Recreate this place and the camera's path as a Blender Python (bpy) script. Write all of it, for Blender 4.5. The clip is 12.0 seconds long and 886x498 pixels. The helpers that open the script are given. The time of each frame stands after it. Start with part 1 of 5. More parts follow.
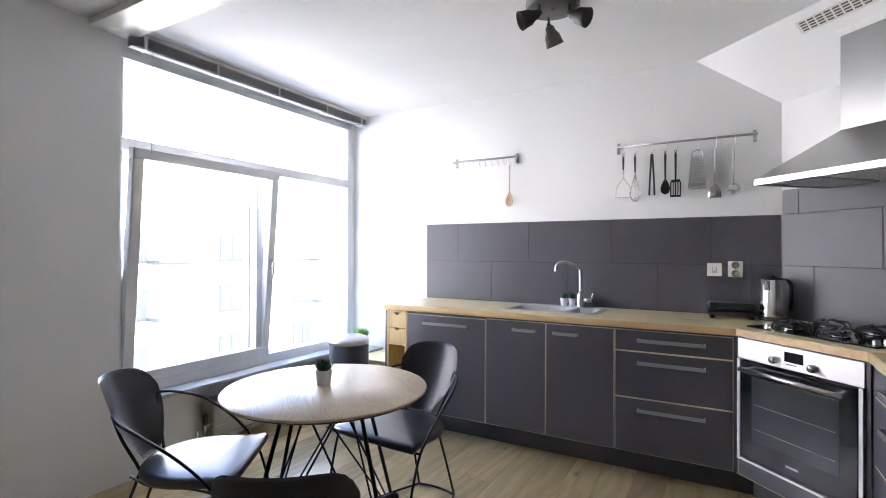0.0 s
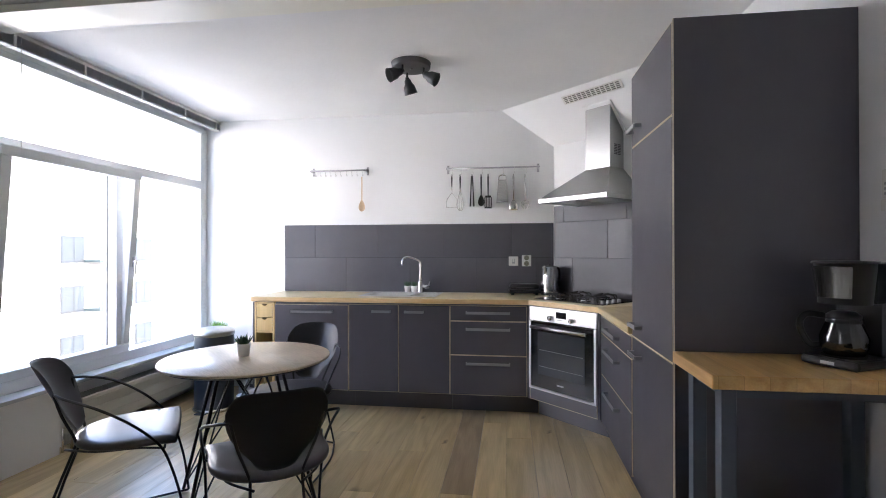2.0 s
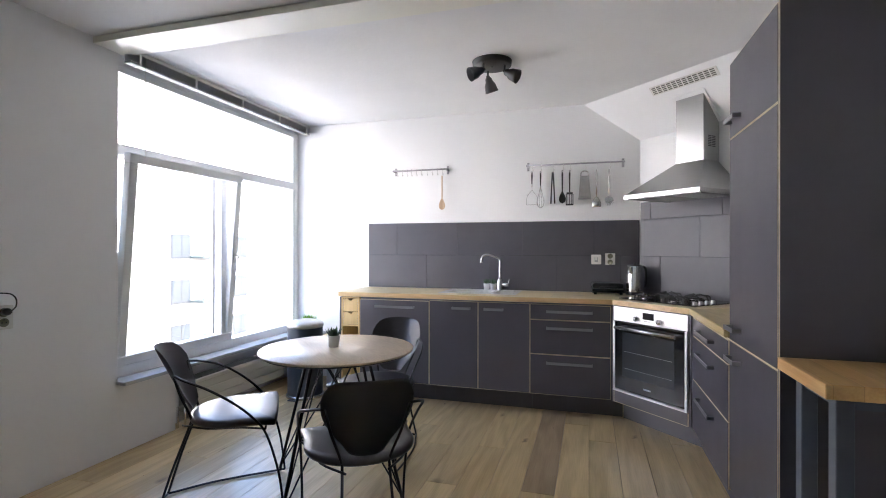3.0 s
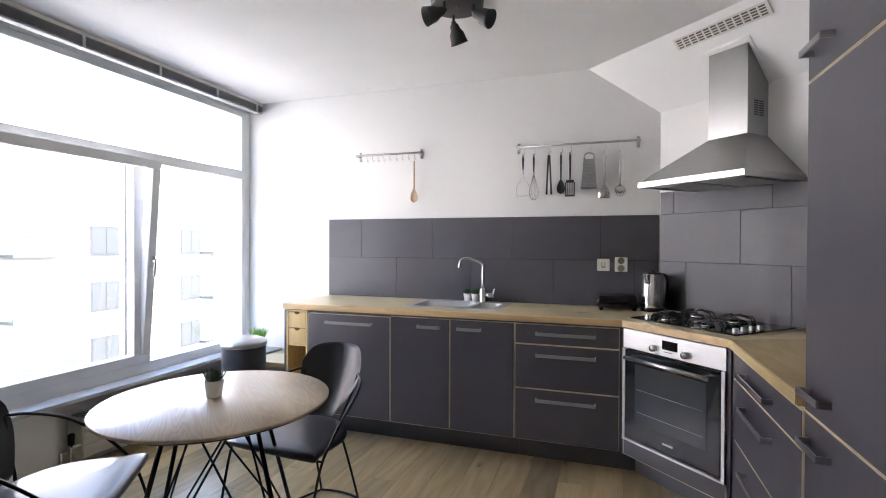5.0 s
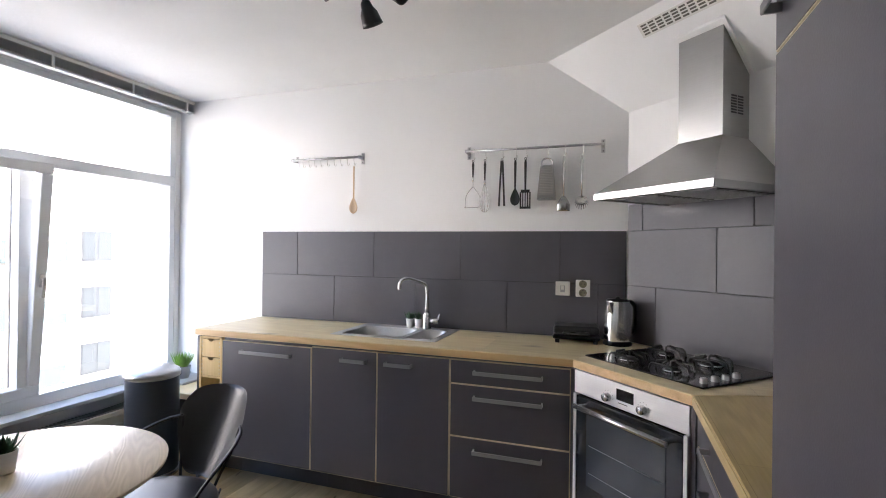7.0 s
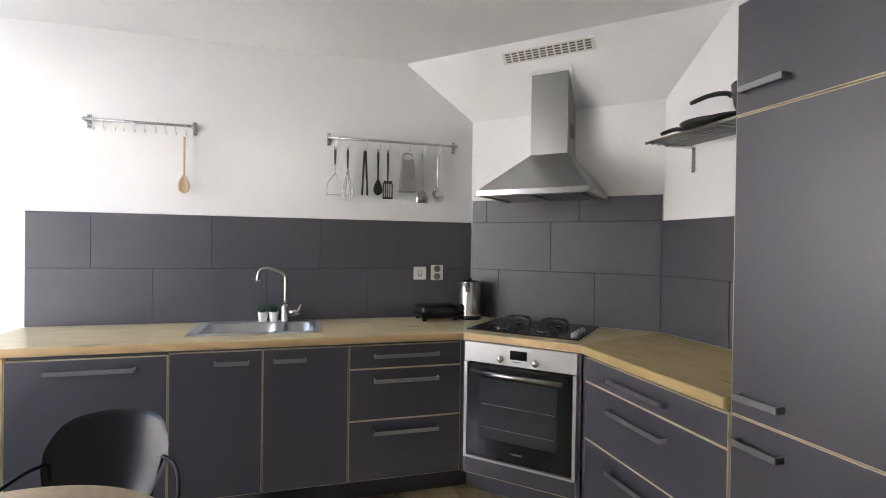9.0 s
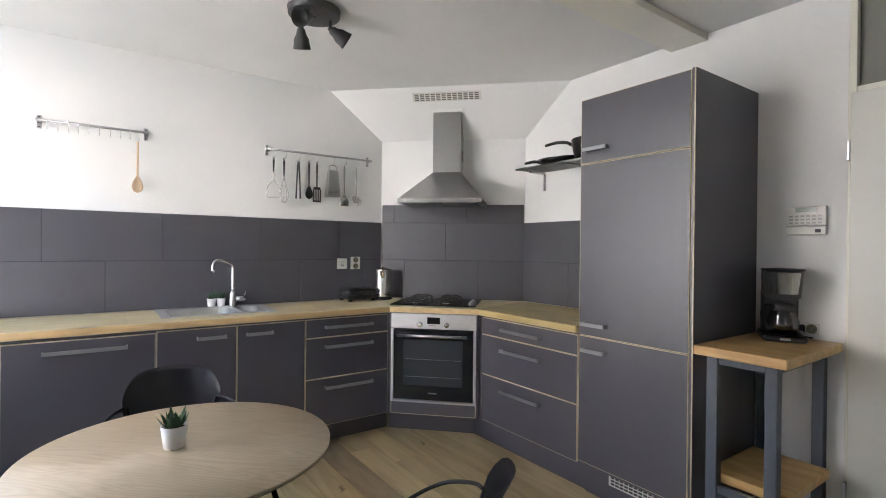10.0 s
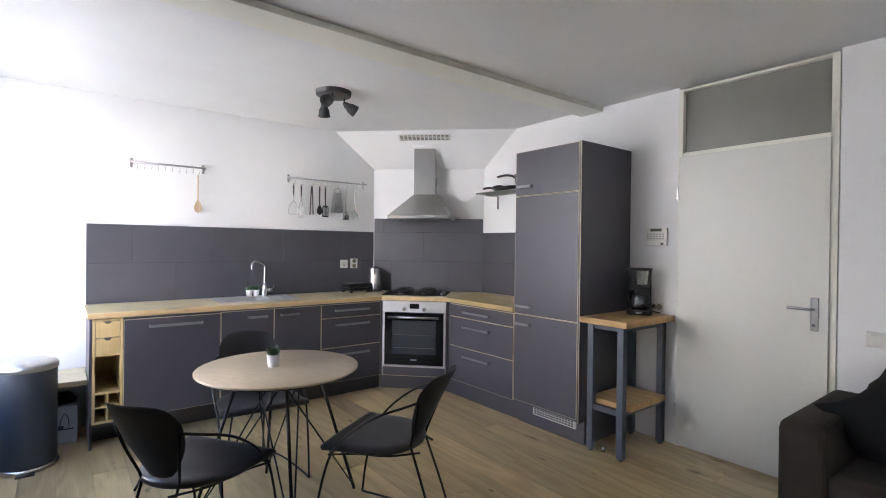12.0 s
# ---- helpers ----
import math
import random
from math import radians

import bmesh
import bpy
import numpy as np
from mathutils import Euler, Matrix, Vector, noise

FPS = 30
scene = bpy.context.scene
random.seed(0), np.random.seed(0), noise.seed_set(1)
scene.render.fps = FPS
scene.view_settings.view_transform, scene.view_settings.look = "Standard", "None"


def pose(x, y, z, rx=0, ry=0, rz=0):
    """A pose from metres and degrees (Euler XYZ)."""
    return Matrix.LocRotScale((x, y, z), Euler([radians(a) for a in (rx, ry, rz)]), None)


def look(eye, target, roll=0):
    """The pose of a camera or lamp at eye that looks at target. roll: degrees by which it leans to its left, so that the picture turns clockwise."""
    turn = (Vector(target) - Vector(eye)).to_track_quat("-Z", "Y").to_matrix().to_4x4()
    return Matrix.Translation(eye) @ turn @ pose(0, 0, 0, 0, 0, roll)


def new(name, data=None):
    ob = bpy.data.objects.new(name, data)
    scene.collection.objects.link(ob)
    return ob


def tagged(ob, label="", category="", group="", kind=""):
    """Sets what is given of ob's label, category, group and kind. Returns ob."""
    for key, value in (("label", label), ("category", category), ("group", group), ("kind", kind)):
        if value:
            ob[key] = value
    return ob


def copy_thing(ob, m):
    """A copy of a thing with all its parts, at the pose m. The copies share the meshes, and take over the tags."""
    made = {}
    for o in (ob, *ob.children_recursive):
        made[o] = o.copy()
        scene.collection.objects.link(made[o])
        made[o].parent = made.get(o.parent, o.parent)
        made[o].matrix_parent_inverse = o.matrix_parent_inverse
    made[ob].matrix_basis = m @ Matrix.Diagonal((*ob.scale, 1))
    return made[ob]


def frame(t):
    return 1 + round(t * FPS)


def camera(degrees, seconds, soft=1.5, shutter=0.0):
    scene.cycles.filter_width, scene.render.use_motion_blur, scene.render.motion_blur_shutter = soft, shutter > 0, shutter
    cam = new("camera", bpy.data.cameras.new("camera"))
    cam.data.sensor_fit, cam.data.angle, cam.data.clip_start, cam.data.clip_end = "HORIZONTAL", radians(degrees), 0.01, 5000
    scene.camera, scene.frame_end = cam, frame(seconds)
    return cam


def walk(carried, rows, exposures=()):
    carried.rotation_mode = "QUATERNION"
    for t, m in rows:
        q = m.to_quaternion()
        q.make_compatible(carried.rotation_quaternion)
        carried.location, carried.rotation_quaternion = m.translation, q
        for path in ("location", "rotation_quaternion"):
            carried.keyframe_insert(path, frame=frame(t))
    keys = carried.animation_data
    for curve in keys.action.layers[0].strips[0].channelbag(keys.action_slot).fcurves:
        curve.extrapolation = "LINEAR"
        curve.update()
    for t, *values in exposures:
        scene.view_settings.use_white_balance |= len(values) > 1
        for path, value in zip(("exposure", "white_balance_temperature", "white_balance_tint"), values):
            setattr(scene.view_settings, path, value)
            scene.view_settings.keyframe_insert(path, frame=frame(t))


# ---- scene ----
cam = camera(84.1, 12.0, soft=1.0)
PATH = [
    (0, (0.396, 0.277, 1.301), (-0.6, 2.012, 1.312), 0.2),
    (0.2, (0.309, 0.171, 1.295), (-0.296, 2.078, 1.318), 0.0),
    (0.5, (0.235, 0.109, 1.296), (-0.037, 2.09, 1.318), -0.3),
    (1, (0.302, -0.154, 1.329), (0.086, 1.834, 1.352), -0.2),
    (1.5, (0.316, -0.388, 1.296), (0.108, 1.601, 1.318), 0.0),
    (2, (0.308, -0.564, 1.281), (0.038, 1.418, 1.291), -0.1),
    (2.5, (0.291, -0.578, 1.27), (-0.167, 1.369, 1.277), 0.0),
    (3, (0.285, -0.593, 1.278), (-0.287, 1.323, 1.28), 0.1),
    (3.2, (0.282, -0.589, 1.274), (-0.318, 1.319, 1.278), 0.1),
    (4.8, (0.37, 0.101, 1.303), (-0.28, 1.992, 1.291), 0.2),
    (5, (0.376, 0.312, 1.33), (-0.265, 2.206, 1.311), 0.2),
    (5.5, (0.464, 0.687, 1.367), (-0.184, 2.579, 1.356), 0.3),
    (6, (0.63, 0.814, 1.41), (-0.027, 2.703, 1.392), 0.3),
    (6.5, (0.647, 0.836, 1.409), (-0.019, 2.722, 1.395), 0.5),
    (6.7, (0.636, 0.879, 1.405), (-0.028, 2.766, 1.405), 0.6),
    (8.3, (0.328, 0.806, 1.422), (-0.076, 2.765, 1.424), 0.7),
    (8.5, (0.149, 0.797, 1.385), (-0.082, 2.784, 1.388), 0.9),
    (9, (-0.384, 0.73, 1.373), (0.164, 2.654, 1.36), 0.8),
    (9.2, (-0.594, 0.632, 1.34), (0.191, 2.472, 1.34), 0.7),
    (9.5, (-0.84, 0.478, 1.337), (0.087, 2.25, 1.336), 0.6),
    (10, (-1.243, 0.208, 1.329), (-0.086, 1.839, 1.323), 0.6),
    (10.5, (-1.624, -0.209, 1.358), (-0.416, 1.386, 1.36), 0.6),
    (11, (-1.765, -0.584, 1.392), (-0.547, 1.002, 1.39), 0.6),
    (11.5, (-1.861, -0.729, 1.42), (-0.642, 0.857, 1.404), 0.7),
    (12, (-1.935, -0.774, 1.391), (-0.709, 0.806, 1.378), 0.7),
]
walk(cam, [(t, look(eye, target, roll)) for t, eye, target, roll in PATH], [(0.0, 4.27, 5800, 13), (1.0, 4.06, 5800, 13), (3.2, 4.12, 5900, 14), (4.8, 4.02, 6000, 14), (8.5, 3.95, 6150, 12), (10.0, 4.10, 6100, 10), (12.0, 4.18, 5850, 13)])

# ---- world, sun ----
world = bpy.data.worlds.new("sky")
scene.world = world
world.use_nodes = True
wn, wl = world.node_tree.nodes, world.node_tree.links
sky = wn.new("ShaderNodeTexSky")
sky.sky_type, sky.sun_disc = "NISHITA", False
sky.sun_elevation, sky.sun_rotation = radians(49), radians(96.5)
sky.dust_density, sky.air_density = 4.0, 1.0
wl.new(sky.outputs["Color"], wn["Background"].inputs["Color"])
wn["Background"].inputs["Strength"].default_value = 0.15
sun = new("sun", bpy.data.lights.new("sun", "SUN"))
sun.data.energy, sun.data.angle, sun.data.color = 4.0, radians(0.53), (1.0, 0.95, 0.89)
sun.matrix_basis = look((26, -3, 30), (0, 0, 0))

# ---- materials ----
def nodes_of(m):
    m.use_nodes = True
    return m.node_tree.nodes, m.node_tree.links
def material(name, color, rough=0.5, metal=0.0, var=0.06, scale=6.0, bump=0.0, bump_scale=80.0, stretch=(1, 1, 1), spec=0.5, coat=0.0, rand=0.0, rvar=0.0):
    """Plain procedural surface: colour with broad and fine variation, fine relief."""
    m = bpy.data.materials.new(name)
    n, l = nodes_of(m)
    b = n["Principled BSDF"]
    b.inputs["Roughness"].default_value = rough
    b.inputs["Metallic"].default_value = metal
    b.inputs["Specular IOR Level"].default_value = spec
    b.inputs["Coat Weight"].default_value = coat
    tc = n.new("ShaderNodeTexCoord")
    mp = n.new("ShaderNodeMapping")
    mp.inputs["Scale"].default_value = stretch
    l.new(tc.outputs["Object"], mp.inputs["Vector"])
    n1 = n.new("ShaderNodeTexNoise")
    n1.inputs["Scale"].default_value = scale
    n1.inputs["Detail"].default_value = 6
    n1.inputs["Roughness"].default_value = 0.6
    l.new(mp.outputs["Vector"], n1.inputs["Vector"])
    mr = n.new("ShaderNodeMapRange")
    mr.inputs["From Min"].default_value, mr.inputs["From Max"].default_value = 0.25, 0.75
    mr.inputs["To Min"].default_value, mr.inputs["To Max"].default_value = 1 - var, 1 + var
    l.new(n1.outputs["Fac"], mr.inputs["Value"])
    hsv = n.new("ShaderNodeHueSaturation")
    hsv.inputs["Color"].default_value = (*color, 1)
    val = mr.outputs["Result"]
    if rand:
        oi = n.new("ShaderNodeObjectInfo")
        r2 = n.new("ShaderNodeMapRange")
        r2.inputs["To Min"].default_value, r2.inputs["To Max"].default_value = 1 - rand, 1 + rand
        l.new(oi.outputs["Random"], r2.inputs["Value"])
        mu = n.new("ShaderNodeMath")
        mu.operation = "MULTIPLY"
        l.new(val, mu.inputs[0]), l.new(r2.outputs["Result"], mu.inputs[1])
        val = mu.outputs[0]
    l.new(val, hsv.inputs["Value"])
    l.new(hsv.outputs["Color"], b.inputs["Base Color"])
    if rvar:
        rr = n.new("ShaderNodeMapRange")
        rr.inputs["From Min"].default_value, rr.inputs["From Max"].default_value = 0.3, 0.7
        rr.inputs["To Min"].default_value, rr.inputs["To Max"].default_value = rough - rvar, rough + rvar
        l.new(n1.outputs["Fac"], rr.inputs["Value"])
        l.new(rr.outputs["Result"], b.inputs["Roughness"])
    if bump:
        n2 = n.new("ShaderNodeTexNoise")
        n2.inputs["Scale"].default_value = bump_scale
        n2.inputs["Detail"].default_value = 4
        l.new(mp.outputs["Vector"], n2.inputs["Vector"])
        bp = n.new("ShaderNodeBump")
        bp.inputs["Strength"].default_value = bump
        bp.inputs["Distance"].default_value = 0.004
        l.new(n2.outputs["Fac"], bp.inputs["Height"])
        l.new(bp.outputs["Normal"], b.inputs["Normal"])
    return m


def wood(name, light, dark, along=1, rough=0.5, ring=9.0, tint=0.12, knots=0.5, bump=0.15, staves=0.0, coat=0.0, figure=False):
    """Wood whose grain runs along one axis (0 x, 1 y, 2 z): broad figure, fine fibre, knots; shifted from piece to piece."""
    m = bpy.data.materials.new(name)
    n, l = nodes_of(m)
    b = n["Principled BSDF"]
    b.inputs["Roughness"].default_value = rough
    b.inputs["Coat Weight"].default_value, b.inputs["Coat Roughness"].default_value = coat, 0.22
    tc, oi = n.new("ShaderNodeTexCoord"), n.new("ShaderNodeObjectInfo")
    off = n.new("ShaderNodeVectorMath")
    off.operation = "SCALE"
    off.inputs[0].default_value = (17.3, 31.7, 9.1)
    l.new(oi.outputs["Random"], off.inputs["Scale"])
    add = n.new("ShaderNodeVectorMath")
    l.new(tc.outputs["Object"], add.inputs[0]), l.new(off.outputs[0], add.inputs[1])
    start = add.outputs[0]

    def mapped(scale):
        mp = n.new("ShaderNodeMapping")
        mp.inputs["Scale"].default_value = scale
        l.new(start, mp.inputs["Vector"])
        return mp.outputs["Vector"]

    s1, s2 = [1.0] * 3, [60.0] * 3
    s1[along], s2[along] = 0.13, 2.0
    w = n.new("ShaderNodeTexNoise")
    w.inputs["Scale"].default_value, w.inputs["Detail"].default_value = ring * 0.55, 3
    w.inputs["Roughness"].default_value = 0.45
    l.new(mapped(s1), w.inputs["Vector"])
    sine = n.new("ShaderNodeMath")
    sine.operation = "MULTIPLY"
    sine.inputs[1].default_value = 240.0 if figure else 55.0
    l.new(w.outputs["Fac"], sine.inputs[0])
    sn = n.new("ShaderNodeMath")
    sn.operation = "SINE"
    l.new(sine.outputs[0], sn.inputs[0])
    fine = n.new("ShaderNodeTexNoise")
    fine.inputs["Scale"].default_value, fine.inputs["Detail"].default_value = 3.0, 6
    l.new(mapped(s2), fine.inputs["Vector"])
    broad = n.new("ShaderNodeTexNoise")
    broad.inputs["Scale"].default_value, broad.inputs["Detail"].default_value = 2.2, 3
    l.new(mapped([1.0 if k != along else 0.4 for k in range(3)]), broad.inputs["Vector"])

    def combine(a, fa, bb, fb):
        x, y, z = n.new("ShaderNodeMath"), n.new("ShaderNodeMath"), n.new("ShaderNodeMath")
        x.operation = y.operation = "MULTIPLY"
        l.new(a, x.inputs[0])
        l.new(bb, y.inputs[0])
        x.inputs[1].default_value, y.inputs[1].default_value = fa, fb
        l.new(x.outputs[0], z.inputs[0]), l.new(y.outputs[0], z.inputs[1])
        return z.outputs[0]

    f = combine(sn.outputs[0], 0.17 if figure else 0.12, fine.outputs["Fac"], 0.50)
    f = combine(f, 1.0, broad.outputs["Fac"], 0.45)
    ramp = n.new("ShaderNodeMapRange")
    ramp.inputs["From Min"].default_value, ramp.inputs["From Max"].default_value = 0.22, 0.76
    l.new(f, ramp.inputs["Value"])
    mix = n.new("ShaderNodeMix")
    mix.data_type = "RGBA"
    mix.inputs["A"].default_value, mix.inputs["B"].default_value = (*light, 1), (*dark, 1)
    l.new(ramp.outputs["Result"], mix.inputs["Factor"])
    color = mix.outputs["Result"]
    if staves:
        st = n.new("ShaderNodeTexBrick")
        st.offset, st.squash = 0.43, 1.0
        st.inputs["Color1"].default_value, st.inputs["Color2"].default_value = (0.86, 0.86, 0.84, 1), (1.08, 1.06, 1.04, 1)
        st.inputs["Mortar"].default_value = (0.6, 0.55, 0.5, 1)
        st.inputs["Scale"].default_value, st.inputs["Mortar Size"].default_value = 1.0, 0.0009
        st.inputs["Brick Width"].default_value, st.inputs["Row Height"].default_value = 1.1, staves
        mp = n.new("ShaderNodeMapping")
        mp.inputs["Rotation"].default_value = (0, 0, radians(90) if along == 1 else 0)
        l.new(tc.outputs["Object"], mp.inputs["Vector"])
        l.new(mp.outputs["Vector"], st.inputs["Vector"])
        mu = n.new("ShaderNodeMix")
        mu.data_type, mu.blend_type = "RGBA", "MULTIPLY"
        mu.inputs["Factor"].default_value = 0.8
        l.new(color, mu.inputs["A"]), l.new(st.outputs["Color"], mu.inputs["B"])
        color = mu.outputs["Result"]
    if knots:
        sk = [1.0] * 3
        sk[along] = 0.42
        warp = n.new("ShaderNodeTexNoise")
        warp.inputs["Scale"].default_value, warp.inputs["Detail"].default_value = 14.0, 3
        l.new(start, warp.inputs["Vector"])
        bend = n.new("ShaderNodeVectorMath")
        bend.operation = "MULTIPLY_ADD"
        bend.inputs[1].default_value = (0.055, 0.055, 0.0)
        l.new(warp.outputs["Color"], bend.inputs[0]), l.new(mapped(sk), bend.inputs[2])
        v = n.new("ShaderNodeTexVoronoi")
        v.voronoi_dimensions = "2D"
        v.inputs["Scale"].default_value = 3.1
        l.new(bend.outputs[0], v.inputs["Vector"])
        few = n.new("ShaderNodeSeparateColor")
        l.new(v.outputs["Color"], few.inputs[0])
        size = n.new("ShaderNodeMapRange")
        size.inputs["From Min"].default_value, size.inputs["From Max"].default_value = 0.35, 1.0
        size.inputs["To Min"].default_value, size.inputs["To Max"].default_value = 0.0065, 0.115
        l.new(few.outputs[0], size.inputs["Value"])
        k = n.new("ShaderNodeMapRange")
        k.inputs["From Min"].default_value = 0.006
        k.inputs["To Min"].default_value, k.inputs["To Max"].default_value = knots, 0.0
        l.new(size.outputs["Result"], k.inputs["From Max"])
        l.new(v.outputs["Distance"], k.inputs["Value"])
        mk = n.new("ShaderNodeMix")
        mk.data_type = "RGBA"
        mk.inputs["B"].default_value = (dark[0] * 0.35, dark[1] * 0.3, dark[2] * 0.3, 1)
        l.new(k.outputs["Result"], mk.inputs["Factor"]), l.new(color, mk.inputs["A"])
        color = mk.outputs["Result"]
    hsv = n.new("ShaderNodeHueSaturation")
    r2 = n.new("ShaderNodeMapRange")
    r2.inputs["To Min"].default_value, r2.inputs["To Max"].default_value = 1 - tint, 1 + tint
    l.new(oi.outputs["Random"], r2.inputs["Value"])
    l.new(r2.outputs["Result"], hsv.inputs["Value"]), l.new(color, hsv.inputs["Color"])
    l.new(hsv.outputs["Color"], b.inputs["Base Color"])
    bp = n.new("ShaderNodeBump")
    bp.inputs["Strength"].default_value, bp.inputs["Distance"].default_value = bump, 0.002
    l.new(sn.outputs[0] if figure else fine.outputs["Fac"], bp.inputs["Height"])
    b.inputs["Specular IOR Level"].default_value = 0.9 if figure else 0.5
    l.new(bp.outputs["Normal"], b.inputs["Normal"]), l.new(bp.outputs["Normal"], b.inputs["Coat Normal"])
    return m


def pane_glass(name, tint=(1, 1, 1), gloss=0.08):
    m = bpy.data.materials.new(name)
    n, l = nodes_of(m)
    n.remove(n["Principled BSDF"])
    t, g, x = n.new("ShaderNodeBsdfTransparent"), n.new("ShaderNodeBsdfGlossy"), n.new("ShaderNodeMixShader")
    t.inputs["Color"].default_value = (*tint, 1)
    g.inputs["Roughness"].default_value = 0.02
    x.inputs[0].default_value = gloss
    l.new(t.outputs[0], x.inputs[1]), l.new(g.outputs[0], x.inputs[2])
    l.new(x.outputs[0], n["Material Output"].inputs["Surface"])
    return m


PAINT = material("white_wall_paint", (0.86, 0.86, 0.85), 0.75, var=0.02, scale=1.3, bump=0.2, bump_scale=55)
CEIL = material("ceiling_paint", (0.83, 0.83, 0.815), 0.85, var=0.055, scale=0.9, bump=0.35, bump_scale=38)
CREAM = material("cream_gloss_paint", (0.84, 0.83, 0.73), 0.32, var=0.02, scale=3, bump=0.04, bump_scale=30)
DOORP = material("door_paint", (0.69, 0.69, 0.63), 0.38, var=0.02, scale=1.5, bump=0.03, bump_scale=20)
FRAMEP = material("window_frame_paint", (0.78, 0.79, 0.79), 0.35, var=0.03, scale=4)
TILE = material("slate_tile", (0.086, 0.085, 0.096), 0.46, var=0.10, scale=5, bump=0.12, bump_scale=60, rand=0.07, rvar=0.08)
GROUT = material("dark_grout", (0.02, 0.02, 0.022), 0.9)
LAM = material("dark_blue_grey_laminate", (0.069, 0.066, 0.081), 0.38, var=0.06, scale=2.5, bump=0.05, bump_scale=220, rvar=0.04, spec=0.8)
PLY = wood("birch_ply_edge", (0.74, 0.65, 0.46), (0.62, 0.52, 0.34), 0, 0.55, knots=0, tint=0.04)
PLYZ = wood("birch_drawer_wood", (0.76, 0.57, 0.27), (0.62, 0.44, 0.18), 2, 0.5, knots=0, tint=0.05)
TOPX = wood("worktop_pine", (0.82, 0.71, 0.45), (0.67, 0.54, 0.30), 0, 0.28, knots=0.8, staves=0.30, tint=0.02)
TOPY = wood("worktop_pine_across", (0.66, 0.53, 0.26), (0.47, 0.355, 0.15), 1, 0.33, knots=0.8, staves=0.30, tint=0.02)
OAK = wood("oak_floor", (0.69, 0.53, 0.275), (0.44, 0.32, 0.150), 1, 0.32, ring=7, tint=0.13, knots=0.9, bump=0.25, coat=0.35)
OAKD = wood("dark_oak_floor", (0.42, 0.31, 0.18), (0.25, 0.175, 0.095), 1, 0.32, ring=7, tint=0.10, knots=0.9, bump=0.25)
TABLE = wood("oak_veneer", (0.72, 0.57, 0.365), (0.60, 0.455, 0.275), 0, 0.36, ring=10, tint=0.0, knots=0, bump=0.07, figure=True, coat=0.55)
STEEL = material("brushed_steel", (0.42, 0.42, 0.41), 0.31, 1.0, var=0.035, scale=6, stretch=(1, 1, 30), bump=0.008, bump_scale=90)
TOOLM = material("tool_steel", (0.55, 0.55, 0.54), 0.22, 1.0, var=0.08)
STEELH = material("brushed_steel_level", (0.58, 0.58, 0.58), 0.27, 1.0, var=0.08, scale=8, stretch=(1, 1, 40))
# vertical reflection bands of the curved steel, put into its colour
COVER = material("reflection_banded_steel", (0.86, 0.86, 0.84), 0.17, 1.0, var=0.65, scale=22, stretch=(1, 1, 0.02))
PANEL = material("bright_brushed_panel", (0.74, 0.74, 0.75), 0.36, 0.75, var=0.04, scale=8, stretch=(1, 1, 40))
BOWL = material("brushed_bowl_steel", (0.64, 0.64, 0.63), 0.30, 1.0, var=0.12, scale=9, stretch=(1, 6, 1))
CHROME = material("polished_steel", (0.82, 0.82, 0.81), 0.20, 0.92, var=0.04, scale=10)
ALU = material("handle_aluminium", (0.38, 0.38, 0.39), 0.30, 0.85, var=0.04)
LIP = material("bright_lip_metal", (0.56, 0.56, 0.56), 0.22, 0.7, var=0.03)
LEATHER = material("black_leather", (0.026, 0.025, 0.029), 0.31, var=0.10, scale=4, spec=0.75)
BLACKM = material("black_tube_steel", (0.020, 0.020, 0.022), 0.40, 0.4, var=0.1)
BLACKP = material("black_plastic", (0.018, 0.018, 0.019), 0.30, var=0.1)
IRON = material("cast_iron", (0.014, 0.014, 0.015), 0.55, var=0.2, bump=0.3, bump_scale=150)
LAMPP = material("dark_grey_lamp_paint", (0.055, 0.055, 0.055), 0.45, var=0.12, scale=20, bump=0.15, bump_scale=160)
OVENG = material("oven_glass", (0.012, 0.013, 0.016), 0.07, var=0.02)
OVENI = material("oven_inner_glass", (0.045, 0.05, 0.056), 0.10, var=0.15, scale=3)
HOBG = material("black_enamel", (0.010, 0.010, 0.012), 0.12, var=0.05)
PLASTIC = material("white_plastic", (0.72, 0.71, 0.66), 0.35, var=0.02)
SLAT = material("pale_grey_slats", (0.66, 0.67, 0.67), 0.4, var=0.03)
FILTER = material("grease_filter_metal", (0.16, 0.16, 0.155), 0.45, 0.7, var=0.1)
GREYP = material("grey_plastic", (0.36, 0.37, 0.36), 0.45, var=0.04)
BINM = material("dark_blue_bin_metal", (0.052, 0.062, 0.078), 0.36, 0.2, var=0.04, scale=3)
SATIN = material("satin_lid_steel", (0.50, 0.50, 0.51), 0.30, 0.9, var=0.10, scale=3)
LEAF = material("dark_leaf", (0.050, 0.110, 0.050), 0.45, var=0.3, scale=20)
LEAFG = material("fresh_leaf", (0.22, 0.42, 0.07), 0.5, var=0.3, scale=25)
POT = material("white_ceramic", (0.78, 0.77, 0.75), 0.30, var=0.02)
POTG = material("grey_pot", (0.34, 0.36, 0.39), 0.5, var=0.05)
SOIL = material("soil", (0.03, 0.02, 0.015), 0.95, var=0.4, scale=60, bump=0.8, bump_scale=90)
CARD = material("white_carton", (0.50, 0.50, 0.50), 0.7, var=0.06)
SOFA = material("dark_brown_cloth", (0.036, 0.027, 0.020), 0.85, var=0.2, scale=12, bump=0.5, bump_scale=320)
